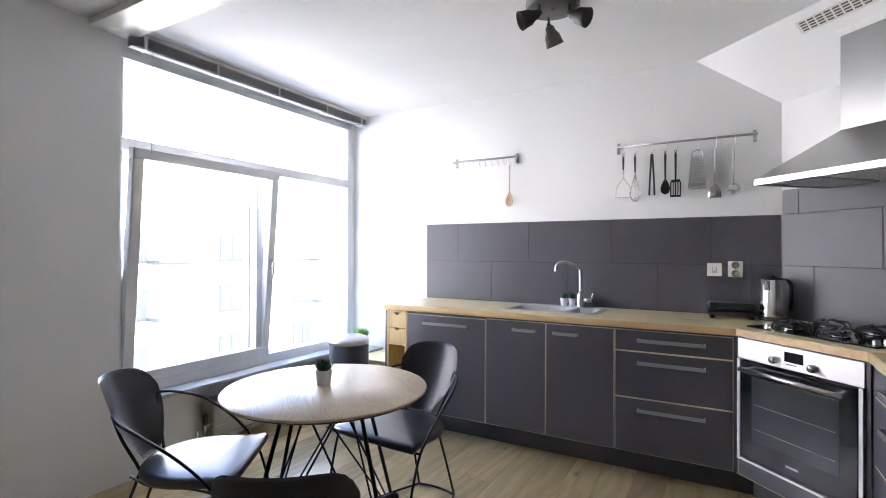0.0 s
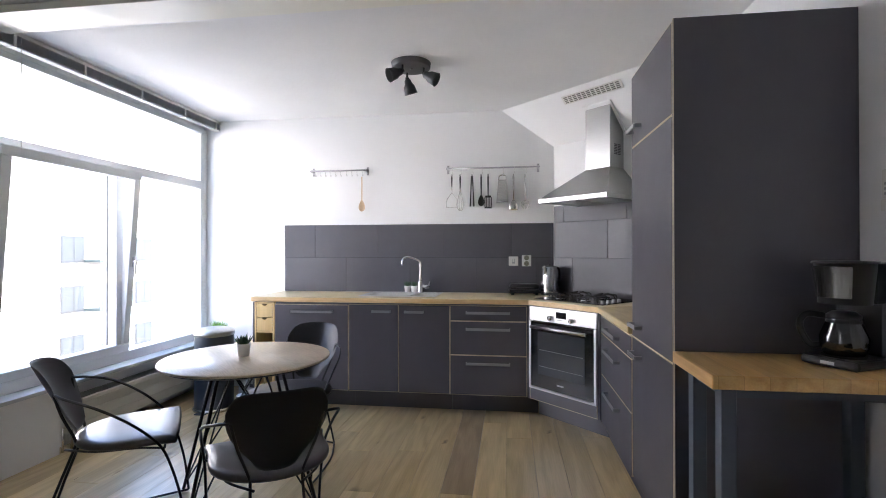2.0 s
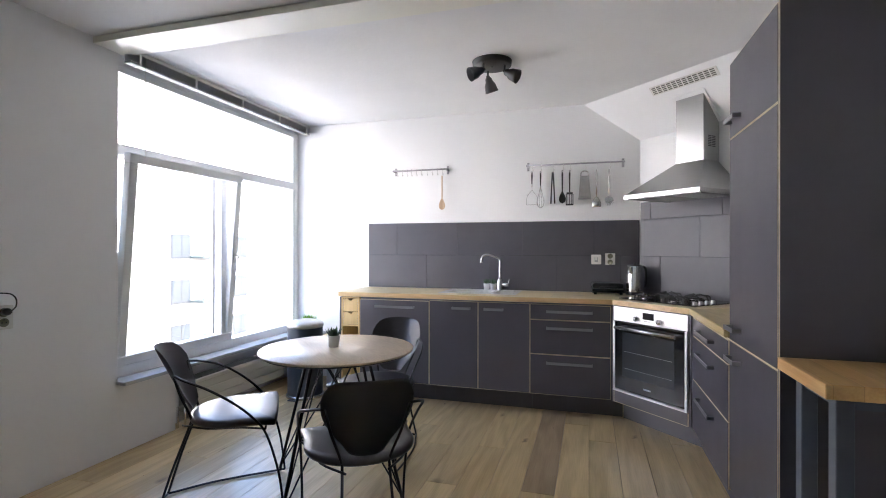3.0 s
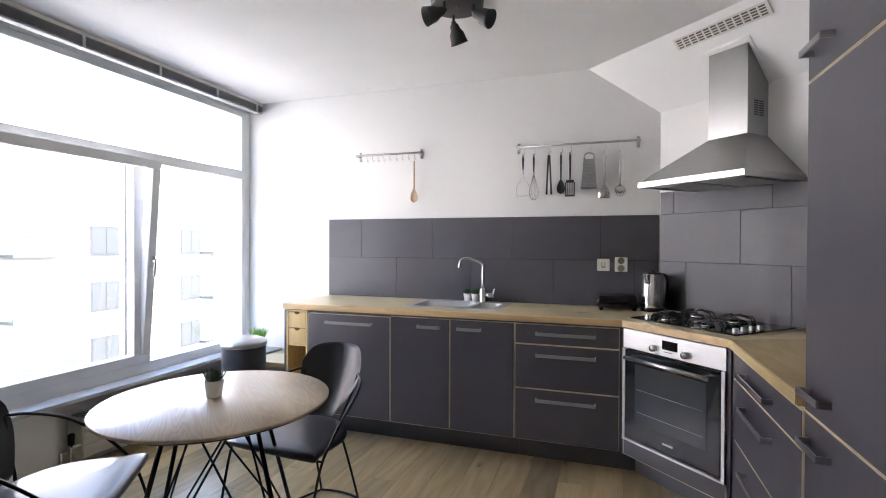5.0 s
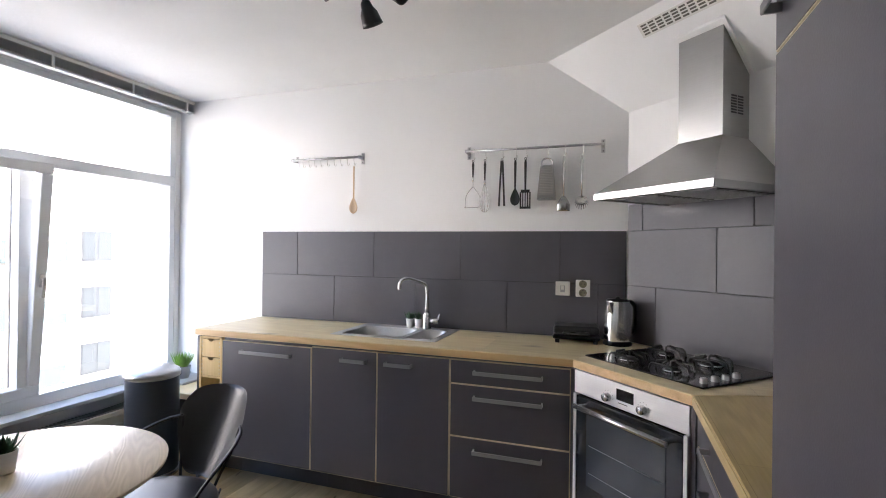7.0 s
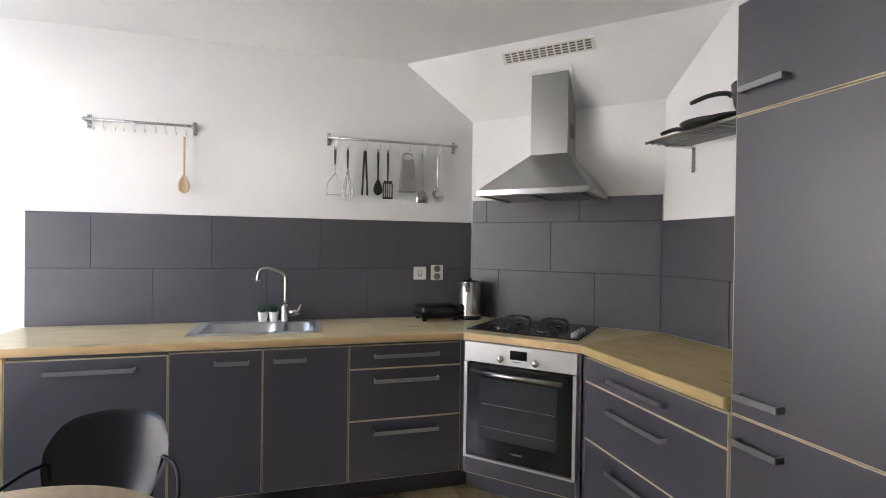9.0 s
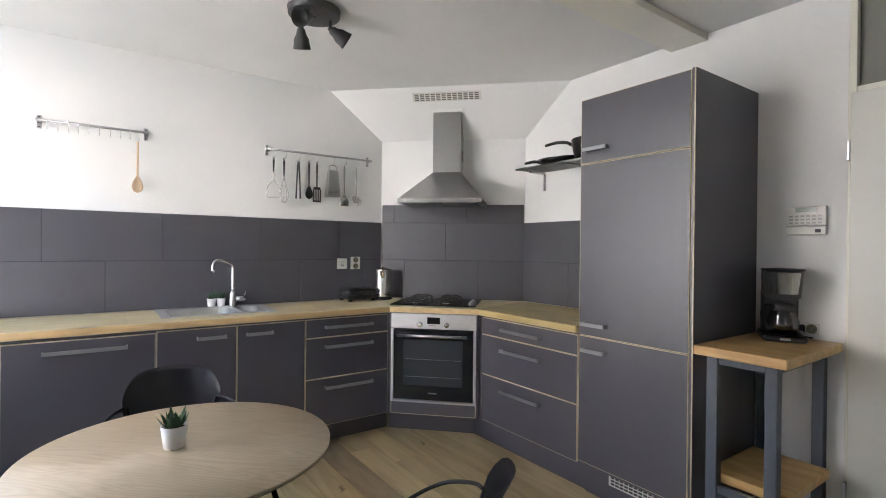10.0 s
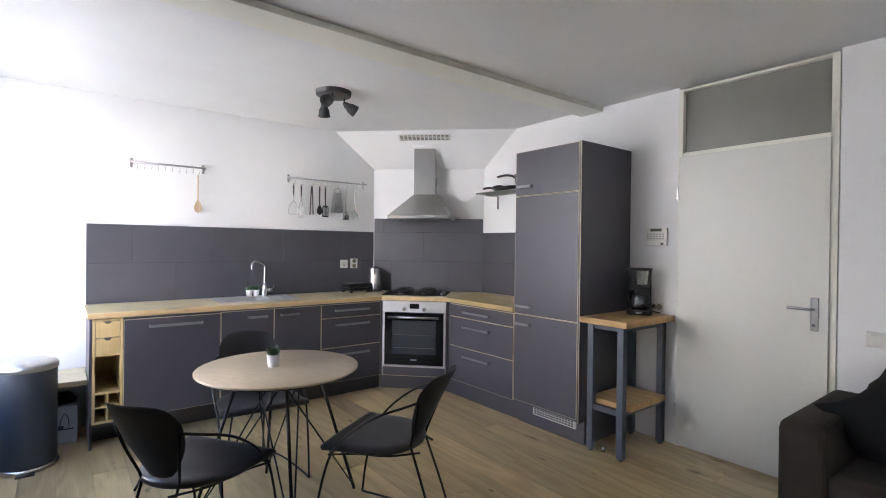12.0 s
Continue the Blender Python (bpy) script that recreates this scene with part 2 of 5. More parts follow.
CUSH = material("black_cushion_cloth", (0.008, 0.008, 0.009), 0.95, var=0.2, scale=12, bump=0.4, bump_scale=320)
CARTM = material("blue_grey_cart_paint", (0.085, 0.10, 0.125), 0.42, var=0.06, bump=0.05)
CARTW = wood("cart_wood", (0.66, 0.44, 0.19), (0.48, 0.28, 0.10), 1, 0.40, knots=0.2, staves=0.07, tint=0.02)
FROST = material("wired_frosted_glass", (0.24, 0.24, 0.205), 0.30, var=0.12, scale=2, bump=0.25, bump_scale=90)
RAD = material("radiator_paint", (0.60, 0.58, 0.50), 0.4, var=0.03)
SPOONW = wood("beech_spoon", (0.72, 0.54, 0.36), (0.60, 0.43, 0.27), 2, 0.6, knots=0)
SILL = material("sill_stone", (0.60, 0.63, 0.65), 0.22, var=0.05, scale=9)
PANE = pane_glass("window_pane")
CLEAR = pane_glass("jug_glass", (0.34, 0.35, 0.36), 0.10)
LCD = material("lcd_green_grey", (0.12, 0.14, 0.10), 0.2)
# print, and dark pieces that stand for the shade in slots and holes
DARKP = material("dark_print_and_openings", (0.05, 0.05, 0.055), 0.6)
FACB = material("balcony_panel", (0.040, 0.054, 0.054), 0.7, spec=0.2)
FACR = material("roof_edge", (0.34, 0.34, 0.35), 0.6)
SOCK = material("socket_face", (0.22, 0.21, 0.14), 0.4)
# shade inside the vent slots, given as a flat dark colour
SLOTM = material("slot_shade", (0.13, 0.12, 0.10), 0.8)
NOSING = wood("worktop_nosing", (0.74, 0.54, 0.29), (0.56, 0.38, 0.18), 0, 0.40, knots=0.3, tint=0.06)
FAC = material("pale_render", (0.58, 0.56, 0.54), 0.9, var=0.05, scale=0.6)
FACW = material("facade_glass", (0.034, 0.038, 0.040), 0.5, spec=0.2)
FACF = material("facade_frame", (0.018, 0.020, 0.022), 0.6)
ASPH = material("asphalt", (0.055, 0.055, 0.055), 0.9, var=0.2, scale=0.5)


# ---- mesh helpers ----
def box(bm, x0, x1, y0, y1, z0, z1, bevel=0.0, mat=0, seg=1):
    verts = [bm.verts.new((x, y, z)) for x in (x0, x1) for y in (y0, y1) for z in (z0, z1)]
    faces = [bm.faces.new([verts[i] for i in f]) for f in ((0, 1, 3, 2), (4, 6, 7, 5), (0, 4, 5, 1), (2, 3, 7, 6), (0, 2, 6, 4), (1, 5, 7, 3))]
    for f in faces:
        f.material_index = mat
    if bevel:
        edges = list({e for f in faces for e in f.edges})
        bmesh.ops.bevel(bm, geom=edges, offset=bevel, segments=seg, affect="EDGES", profile=0.5, clamp_overlap=True)
    return bm


def block(*a, **k):
    return box(bmesh.new(), *a, **k)


def prism(bm, points, z0, z1, bevel=0.0):
    """A flat outline, anticlockwise, raised from z0 to z1."""
    low, high = [bm.verts.new((x, y, z0)) for x, y in points], [bm.verts.new((x, y, z1)) for x, y in points]
    n = len(points)
    faces = [bm.faces.new(low[::-1]), bm.faces.new(high)] + [bm.faces.new((low[i], low[(i + 1) % n], high[(i + 1) % n], high[i])) for i in range(n)]
    if bevel:
        bmesh.ops.bevel(bm, geom=list({e for f in faces for e in f.edges}), offset=bevel, segments=1, affect="EDGES")
    return bm


def lathe(bm, profile, centre=(0, 0), n=28, sx=1.0, sy=1.0, m=None):
    """A profile of (radius, z) turned round the z axis; m: a pose put on it."""
    rings, made = [], []
    for r, z in profile:
        if r < 1e-5:
            v = [bm.verts.new((centre[0], centre[1], z))]
        else:
            v = [bm.verts.new((centre[0] + sx * r * math.cos(2 * math.pi * i / n), centre[1] + sy * r * math.sin(2 * math.pi * i / n), z)) for i in range(n)]
        rings.append(v)
        made += v
    for a, b in zip(rings, rings[1:]):
        for i in range(n):
            j = (i + 1) % n
            if len(a) == 1 and len(b) == 1:
                continue
            f = bm.faces.new((a[0], b[j], b[i]) if len(a) == 1 else (a[i], a[j], b[0]) if len(b) == 1 else (a[i], a[j], b[j], b[i]))
            f.smooth = True
    if m is not None:
        bmesh.ops.transform(bm, matrix=m, verts=made)
    return bm


def spline(points, steps=6):
    """Catmull-Rom through points."""
    p = [Vector(q) for q in points]
    p = [2 * p[0] - p[1]] + p + [2 * p[-1] - p[-2]]
    out = []
    for i in range(1, len(p) - 2):
        for k in range(steps):
            t = k / steps
            out.append(0.5 * ((2 * p[i]) + (p[i + 1] - p[i - 1]) * t + (2 * p[i - 1] - 5 * p[i] + 4 * p[i + 1] - p[i + 2]) * t * t + (3 * p[i] - p[i - 1] - 3 * p[i + 1] + p[i + 2]) * t**3))
    return out + [p[-2]]


def tube(bm, points, r, n=8, flat=1.0):
    """A round bar along points; r may be a list."""
    p = [Vector(q) for q in points]
    rs = r if isinstance(r, (list, tuple)) else [r] * len(p)
    ref = Vector((0, 0, 1)) if abs((p[1] - p[0]).normalized().z) < 0.9 else Vector((1, 0, 0))
    rings = []
    for i, q in enumerate(p):
        d = (p[min(i + 1, len(p) - 1)] - p[max(i - 1, 0)]).normalized()
        a = d.cross(ref)
        if a.length < 1e-4:
            a = d.cross(Vector((0, 1, 0)))
        a.normalize()
        b = a.cross(d).normalized()
        ref = b
        rings.append([bm.verts.new(q + a * math.cos(2 * math.pi * k / n) * rs[i] + b * math.sin(2 * math.pi * k / n) * rs[i] * flat) for k in range(n)])
    for a, b in zip(rings, rings[1:]):
        for k in range(n):
            f = bm.faces.new((a[k], b[k], b[(k + 1) % n], a[(k + 1) % n]))
            f.smooth = True
    bm.faces.new(rings[0]), bm.faces.new(rings[-1][::-1])
    return bm


def bar(points, r, **k):
    return tube(bmesh.new(), points, r, **k)


def mesh_of(name, bm, mats):
    bmesh.ops.recalc_face_normals(bm, faces=bm.faces)
    me = bpy.data.meshes.new(name)
    bm.to_mesh(me)
    bm.free()
    for m in mats if isinstance(mats, (list, tuple)) else [mats]:
        me.materials.append(m)
    return me


def part(name, bm, mat, parent=None, label="", at=None):
    """One mesh object under a thing or a part, in the thing's own coordinates."""
    ob = new(name, bm if isinstance(bm, bpy.types.Mesh) else mesh_of(name, bm, mat))
    ob.parent = parent
    if at is not None:
        ob.matrix_basis = at
    return tagged(ob, label) if label else ob


def thing(name, label, category, at=None, group=""):
    ob = new(name)
    ob.empty_display_size = 0.1
    if at is not None:
        ob.matrix_basis = at
    return tagged(ob, label, category, group)


def single(name, bm, mat, label, category, at=None, group=""):
    """A thing of one mesh."""
    return tagged(part(name, bm, mat, None, "", at), label, category, group)


def structure(name, bm, mat, label):
    return tagged(part(name, bm, mat), label, "", "", "structure")


# ---- the large structure ----
NORTH, EAST, WEST, CEILING = 3.82, 1.52, -2.52, 2.53
structure("floor", block(-2.9, 2.4, -4.2, 3.98, -0.12, -0.016), OAK, "oak plank floor with long light brown boards, knots and thin joints")
structure("wall_north", block(-2.95, 1.70, NORTH, 3.97, -0.12, 2.53), PAINT, "white painted plaster wall behind the sink")
structure("wall_diagonal", prism(bmesh.new(), [(0.69, NORTH), (1.5185, 2.9915), (EAST, 2.993), (EAST, NORTH)], -0.016, 2.195), PAINT, "white painted diagonal corner wall behind the cooker")
bm = bmesh.new()
low = [bm.verts.new(p) for p in ((0.69, NORTH, 2.195), (1.5185, 2.9915, 2.195), (EAST, 2.993, 2.195), (EAST, NORTH, 2.195))]
top = [bm.verts.new(p) for p in ((0.235, NORTH, CEILING), (EAST, 2.545, CEILING), (EAST, NORTH, CEILING))]
for f in ((low[0], low[1], top[1], top[0]), (low[1], low[2], top[1]), (low[3], low[2], low[1], low[0]), (top[0], top[1], top[2]), (low[0], top[0], top[2], low[3]), (low[2], low[3], top[2], top[1])):
    bm.faces.new(f)
structure("wall_slope", bm, PAINT, "white sloping plaster panel joining corner wall and ceiling")
DOOR_S, DOOR_N = 0.045, 0.960
structure("wall_east", block(EAST, 1.67, DOOR_N, NORTH, -0.016, CEILING), PAINT, "white painted wall beside the tall cupboard and the door")
structure("wall_east", block(EAST, 1.67, -4.2, DOOR_S, -0.016, CEILING), PAINT, "white painted wall behind the sofa")
structure("wall_south", block(-2.9, 2.5, -4.35, -4.2, -0.12, 2.53), PAINT, "plain white living room wall")
WIN_S, WIN_Z0, WIN_Z1, FILL_S = 1.75, 0.43, 2.45, -2.72
structure("wall_west", block(-2.85, WEST, -2.10, WIN_S, -0.016, CEILING), PAINT, "white painted wall with the window opening")
structure("wall_west", block(-2.85, WEST, -4.2, FILL_S, -0.016, CEILING), PAINT, "white painted wall beyond the added window")
structure("wall_west", block(-2.85, WEST, FILL_S, -2.10, -0.016, WIN_Z0), PAINT, "white painted wall under the added window")
structure("wall_west", block(-2.85, WEST, FILL_S, -2.10, WIN_Z1, CEILING), PAINT, "white painted strip above the added window")
structure("wall_west", block(-2.85, WEST, WIN_S, 2.195, -0.016, WIN_Z0), PAINT, "white painted wall under the end of the window sill")
structure("wall_west", block(-2.85, -2.62, 2.195, NORTH, -0.016, WIN_Z0), PAINT, "white painted wall under the window sill")
structure("wall_west", block(-2.85, -2.62, WIN_S, NORTH, WIN_Z1, CEILING), PAINT, "white painted strip above the window")
structure("wall_hall", block(2.35, 2.45, -4.2, NORTH, -0.12, 2.53), PAINT, "plain wall of the hall behind the door")
structure("ceiling", block(-2.95, 2.5, -4.35, 3.97, CEILING, 2.70), CEIL, "white textured plaster ceiling")
structure("beam", block(WEST + 0.001, EAST - 0.001, 1.585, 1.80, 2.490, 2.528, 0.002), CREAM, "shallow cream painted ceiling beam across the room")

# wall tiles
SPLASH = new("splashback")
tagged(SPLASH, "dark slate-grey wall tiles with fine joints above the worktop", "", "", "structure")


def tile_run(parent, origin, angle, rows):
    """rows: (z0, z1, joints along the wall)"""
    m = Matrix.Translation((*origin, 0)) @ Matrix.Rotation(radians(angle), 4, "Z")
    for z0, z1, joints in rows:
        part("grout", block(joints[0], joints[-1], -0.004, 0.0, z0, z1), GROUT, parent, "", m)
        for a, b in zip(joints, joints[1:]):
            part("tile", block(a + 0.0012, b - 0.0012, -0.011, -0.004, z0 + 0.0012, z1 - 0.0012, 0.0012), TILE, parent, "", m)


tile_run(SPLASH, (0, NORTH), 0, [(0.914, 1.226, (-1.79, -1.19, -0.59, 0.01, 0.535, 0.684)), (1.226, 1.528, (-1.79, -1.49, -0.89, -0.285, 0.32, 0.684))])
tile_run(SPLASH, (1.095, 3.415), -45, [(0.914, 1.226, (-0.562, -0.37, 0.235, 0.591)), (1.226, 1.528, (-0.562, -0.03, 0.591)), (1.528, 1.672, (-0.562, -0.46, 0.14, 0.591))])
tile_run(SPLASH, (EAST, 2.995), -90, [(0.914, 1.226, (-0.004, 0.45, 1.04)), (1.226, 1.528, (-0.004, 0.60, 1.04))])

# window
structure("wall_reveal", block(-2.85, -2.588, 3.777, NORTH - 0.001, WIN_Z0 + 0.001, WIN_Z1 - 0.001), PAINT, "narrow white plaster return beside the window")
window = tagged(new("window_1"), "wide grey-white window with a transom and a tilted sash", "", "", "structure")
XF0, XF1 = -2.70, -2.585
for z0, z1 in ((WIN_Z0 + 0.002, 0.528), (1.878, 1.950), (WIN_Z1 - 0.045, WIN_Z1 - 0.002)):
    part("window_frame", block(XF0, XF1, WIN_S + 0.001, 3.775, z0, z1, 0.004), FRAMEP, window)
for y0, y1 in ((WIN_S + 0.002, 1.80), (3.726, 3.774)):
    part("window_frame", block(XF0 + 0.002, XF1 - 0.002, y0, y1, 0.529, 1.877, 0.003), FRAMEP, window)
    part("window_frame", block(XF0 + 0.002, XF1 - 0.002, y0, y1, 1.951, WIN_Z1 - 0.047, 0.003), FRAMEP, window)
part("mullion", block(XF0 + 0.002, XF1 - 0.002, 2.722, 2.798, 0.529, 1.877, 0.003), FRAMEP, window)
# added black strip that draws the mullion's dark edge, otherwise lost in glare
part("seal", block(-2.668, -2.654, 2.7190, 2.7218, 0.529, 1.877), BLACKP, window)
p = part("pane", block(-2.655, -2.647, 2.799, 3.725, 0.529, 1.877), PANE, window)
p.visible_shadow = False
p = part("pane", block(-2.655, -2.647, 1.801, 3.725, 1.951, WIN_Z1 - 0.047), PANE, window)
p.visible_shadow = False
# the sash leans in at its head
sash = part("sash", block(-0.03, 0.03, 0, 1.040, 0, 0.062, 0.004), FRAMEP, window, "tilted grey-white sash, its head leaning into the room", pose(-2.606, 1.794, 0.530, 0, 4.6, 0))
part("rail", block(-0.03, 0.03, 0, 1.040, 1.300, 1.360, 0.004), FRAMEP, sash)
part("stile", block(-0.029, 0.029, 0.001, 0.062, 0.063, 1.299, 0.004), FRAMEP, sash)
part("stile", block(-0.029, 0.029, 0.977, 1.039, 0.063, 1.299, 0.004), FRAMEP, sash)
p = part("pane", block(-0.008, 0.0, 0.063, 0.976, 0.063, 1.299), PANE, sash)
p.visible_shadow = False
bm = block(0.031, 0.042, 0.995, 1.023, 0.64, 0.72, 0.003)
box(bm, 0.042, 0.056, 1.001, 1.017, 0.68, 0.695)
box(bm, 0.052, 0.064, 0.999, 1.019, 0.58, 0.70, 0.004)
part("window_handle", bm, SATIN, sash, "grey lever handle of the window")
part("stay", bar([(-2.62, 2.842, 1.875), (-2.545, 2.842, 1.80), (-2.565, 2.842, 1.58)], 0.004), ALU, window)
structure("window_sill", block(-2.584, -2.445, 1.742, 3.815, WIN_Z0 + 0.004, 0.458, 0.003), SILL, "pale grey smooth window sill")

# unseen opening, added and sized as a second source of daylight
fill_win = tagged(new("window_2"), "grey-white window added out of view for more daylight", "", "", "structure")
for z0, z1 in ((WIN_Z0 + 0.002, 0.505), (WIN_Z1 - 0.05, WIN_Z1 - 0.002)):
    part("window_frame", block(XF0, XF1, FILL_S + 0.002, -2.102, z0, z1, 0.004), FRAMEP, fill_win)
for y0, y1 in ((FILL_S + 0.002, FILL_S + 0.06), (-2.16, -2.102)):
    part("window_frame", block(XF0 + 0.002, XF1 - 0.002, y0, y1, 0.506, WIN_Z1 - 0.052, 0.003), FRAMEP, fill_win)
for y0, y1 in ((FILL_S + 0.061, -2.161),):
    p = part("pane", block(-2.655, -2.647, y0, y1, 0.506, WIN_Z1 - 0.052), PANE, fill_win)
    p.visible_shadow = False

# door
door = tagged(new("door_1"), "plain cream-white hinged door, closed", "", "", "structure")
bm = block(1.5065, 1.530, 0.0895, 0.924, 0.012, 2.027)
box(bm, 1.493, 1.5062, 0.080, 0.945, 0.012, 2.036, 0.002)
part("leaf", bm, DOORP, door)
for y0, y1 in ((DOOR_S + 0.002, 0.085), (0.928, DOOR_N - 0.002)):
    part("door_frame", block(1.508, 1.60, y0, y1, -0.01, 2.512, 0.002), CREAM, door)
part("door_frame", block(1.509, 1.60, 0.0855, 0.9275, 2.031, 2.064, 0.002), CREAM, door)
part("door_frame", block(1.509, 1.60, 0.0855, 0.9275, 2.495, 2.511, 0.002), CREAM, door)
part("transom_pane", block(1.545, 1.553, 0.086, 0.927, 2.065, 2.494), FROST, door, "grey frosted glass light over the door")
bm = block(1.483, 1.493, 0.123, 0.163, 0.925, 1.118, 0.004)
part("door_plate", bm, LIP, door)
bm = bar(spline([(1.485, 0.143, 1.052), (1.456, 0.143, 1.052), (1.448, 0.155, 1.052), (1.447, 0.215, 1.053), (1.449, 0.268, 1.054)], 4), 0.0085)
part("door_handle", bm, LIP, door, "satin steel lever handle")
part("key_cylinder", bar([(1.484, 0.143, 0.960), (1.474, 0.143, 0.960)], 0.009), TOOLM, door)
for z in (0.255, 1.78):
    part("hinge", block(1.488, 1.507, 0.9455, 0.958, z - 0.045, z + 0.045, 0.002), SATIN, door)

# ---- kitchen units ----


def handle(parent, x0, x1, z):
    """A flat bar held off the front by its two bent ends."""
    bm = block(x0, x1, -0.034, -0.029, z - 0.010, z + 0.010, 0.0015)
    box(bm, x0, x0 + 0.006, -0.029, 0.0, z - 0.009, z + 0.009)
    box(bm, x1 - 0.006, x1, -0.029, 0.0, z - 0.009, z + 0.009)
    return part("handle", bm, ALU, parent, "flat grey metal bar handle")


def front(name, parent, x0, x1, z0, z1, grip, label=""):
    """A laminate-faced ply board, its pale edge showing all round."""
    bm = bmesh.new()
    e, g = 0.0032, 0.0006
    box(bm, x0 + g, x1 - g, -0.0175, 0.0, z0 + g, z1 - g, mat=1)
    box(bm, x0 + g + e, x1 - g - e, -0.0190, -0.0174, z0 + g + e, z1 - g - e, mat=0)
    ob = part(name, bm, [LAM, PLY], parent, label)
    h = handle(ob, *grip)
    h.location.y = -0.019
    return ob


def carcass(x0, x1, z0, z1, depth):
    bm = bmesh.new()
    box(bm, x0 + 0.001, x0 + 0.017, 0.001, depth, z0, z1)
    box(bm, x1 - 0.017, x1 - 0.001, 0.001, depth, z0, z1)
    box(bm, x0 + 0.017, x1 - 0.017, 0.001, depth, z0, z0 + 0.016)
    box(bm, x0 + 0.017, x1 - 0.017, 0.001, depth, z1 - 0.016, z1)
    box(bm, x0 + 0.017, x1 - 0.017, depth - 0.01, depth, z0 + 0.016, z1 - 0.016)
    return bm


def plinth(parent, x0, x1, back=0.16, top=0.163):
    return part("plinth", block(x0, x1, back, back + 0.016, 0.0, top), LAM, parent)


SINK = lambda: pose(0, 3.245, 0)  # noqa: E731
dish = thing("dishwasher_unit", "dark blue-grey dishwasher front with pale ply edge beside the open drawers", "kitchen unit", SINK())
part("body", carcass(-1.598, -0.972, 0.165, 0.868, 0.555), LAM, dish)
front("door", dish, -1.596, -0.974, 0.172, 0.855, (-1.446, -1.100, 0.800))
plinth(dish, -1.598, -0.972)
sinku = thing("sink_unit", "dark blue-grey two-door cupboard under the sink", "kitchen unit", SINK())
bm = bmesh.new()
for x0, x1 in ((-0.970, -0.954), (-0.172, -0.156)):
    box(bm, x0, x1, 0.001, 0.555, 0.165, 0.868)
box(bm, -0.954, -0.172, 0.001, 0.555, 0.165, 0.181)
box(bm, -0.954, -0.172, 0.001, 0.018, 0.82, 0.868)
part("body", bm, LAM, sinku)
front("door", sinku, -0.970, -0.565, 0.172, 0.862, (-0.776, -0.624, 0.808))
front("door", sinku, -0.563, -0.158, 0.172, 0.862, (-0.513, -0.361, 0.808))
plinth(sinku, -0.971, -0.157)
draw = thing("drawer_unit", "dark blue-grey three-drawer cupboard beside the sink", "kitchen unit", SINK(), "drawer units of the kitchen")
part("body", carcass(-0.155, 0.452, 0.165, 0.868, 0.555), LAM, draw)
for z0, z1, zh in ((0.172, 0.478, 0.418), (0.480, 0.741, 0.682), (0.743, 0.862, 0.808)):
    front("drawer_front", draw, -0.154, 0.435, z0, z1, (-0.030, 0.308, zh))
part("filler", block(0.437, 0.452, -0.018, 0.0, 0.172, 0.866), LAM, draw)
plinth(draw, -0.156, 0.53)
east = thing("drawer_unit", "dark blue-grey three-drawer cupboard beside the tall unit", "kitchen unit", pose(0.916, 2.778, 0, 0, 0, -90), "drawer units of the kitchen")
part("body", carcass(0.001, 0.825, 0.165, 0.868, 0.58), LAM, east)
for z0, z1, zh in ((0.172, 0.482, 0.412), (0.484, 0.748, 0.672), (0.750, 0.862, 0.804)):
    front("drawer_front", east, 0.018, 0.824, z0, z1, (0.225, 0.560, zh))
part("filler", block(0.001, 0.016, -0.018, 0.0, 0.172, 0.866), LAM, east)
plinth(east, -0.160, 0.825, 0.066)

# open unit with small drawers
openu = thing("open_shelf_unit", "narrow open birch unit with two small drawers and bottle cubbies", "shelf unit", SINK())
bm = bmesh.new()
box(bm, -1.788, -1.773, -0.018, 0.57, 0.0, 0.868)
part("end_panel", bm, LAM, openu, "dark blue-grey laminate end panel")
bm = bmesh.new()
for x0, x1 in ((-1.772, -1.757), (-1.615, -1.600)):
    box(bm, x0, x1, -0.018, 0.52, 0.165, 0.868, 0.001)
for z0, z1 in ((0.165, 0.180), (0.268, 0.280), (0.362, 0.376), (0.618, 0.630), (0.856, 0.868)):
    box(bm, -1.757, -1.615, -0.014, 0.52, z0, z1)
for z0, z1 in ((0.180, 0.268), (0.280, 0.362)):
    box(bm, -1.691, -1.681, -0.012, 0.50, z0, z1)
box(bm, -1.757, -1.615, 0.51, 0.52, 0.376, 0.618)
part("frame", bm, PLYZ, openu)
plinth(openu, -1.772, -1.600)
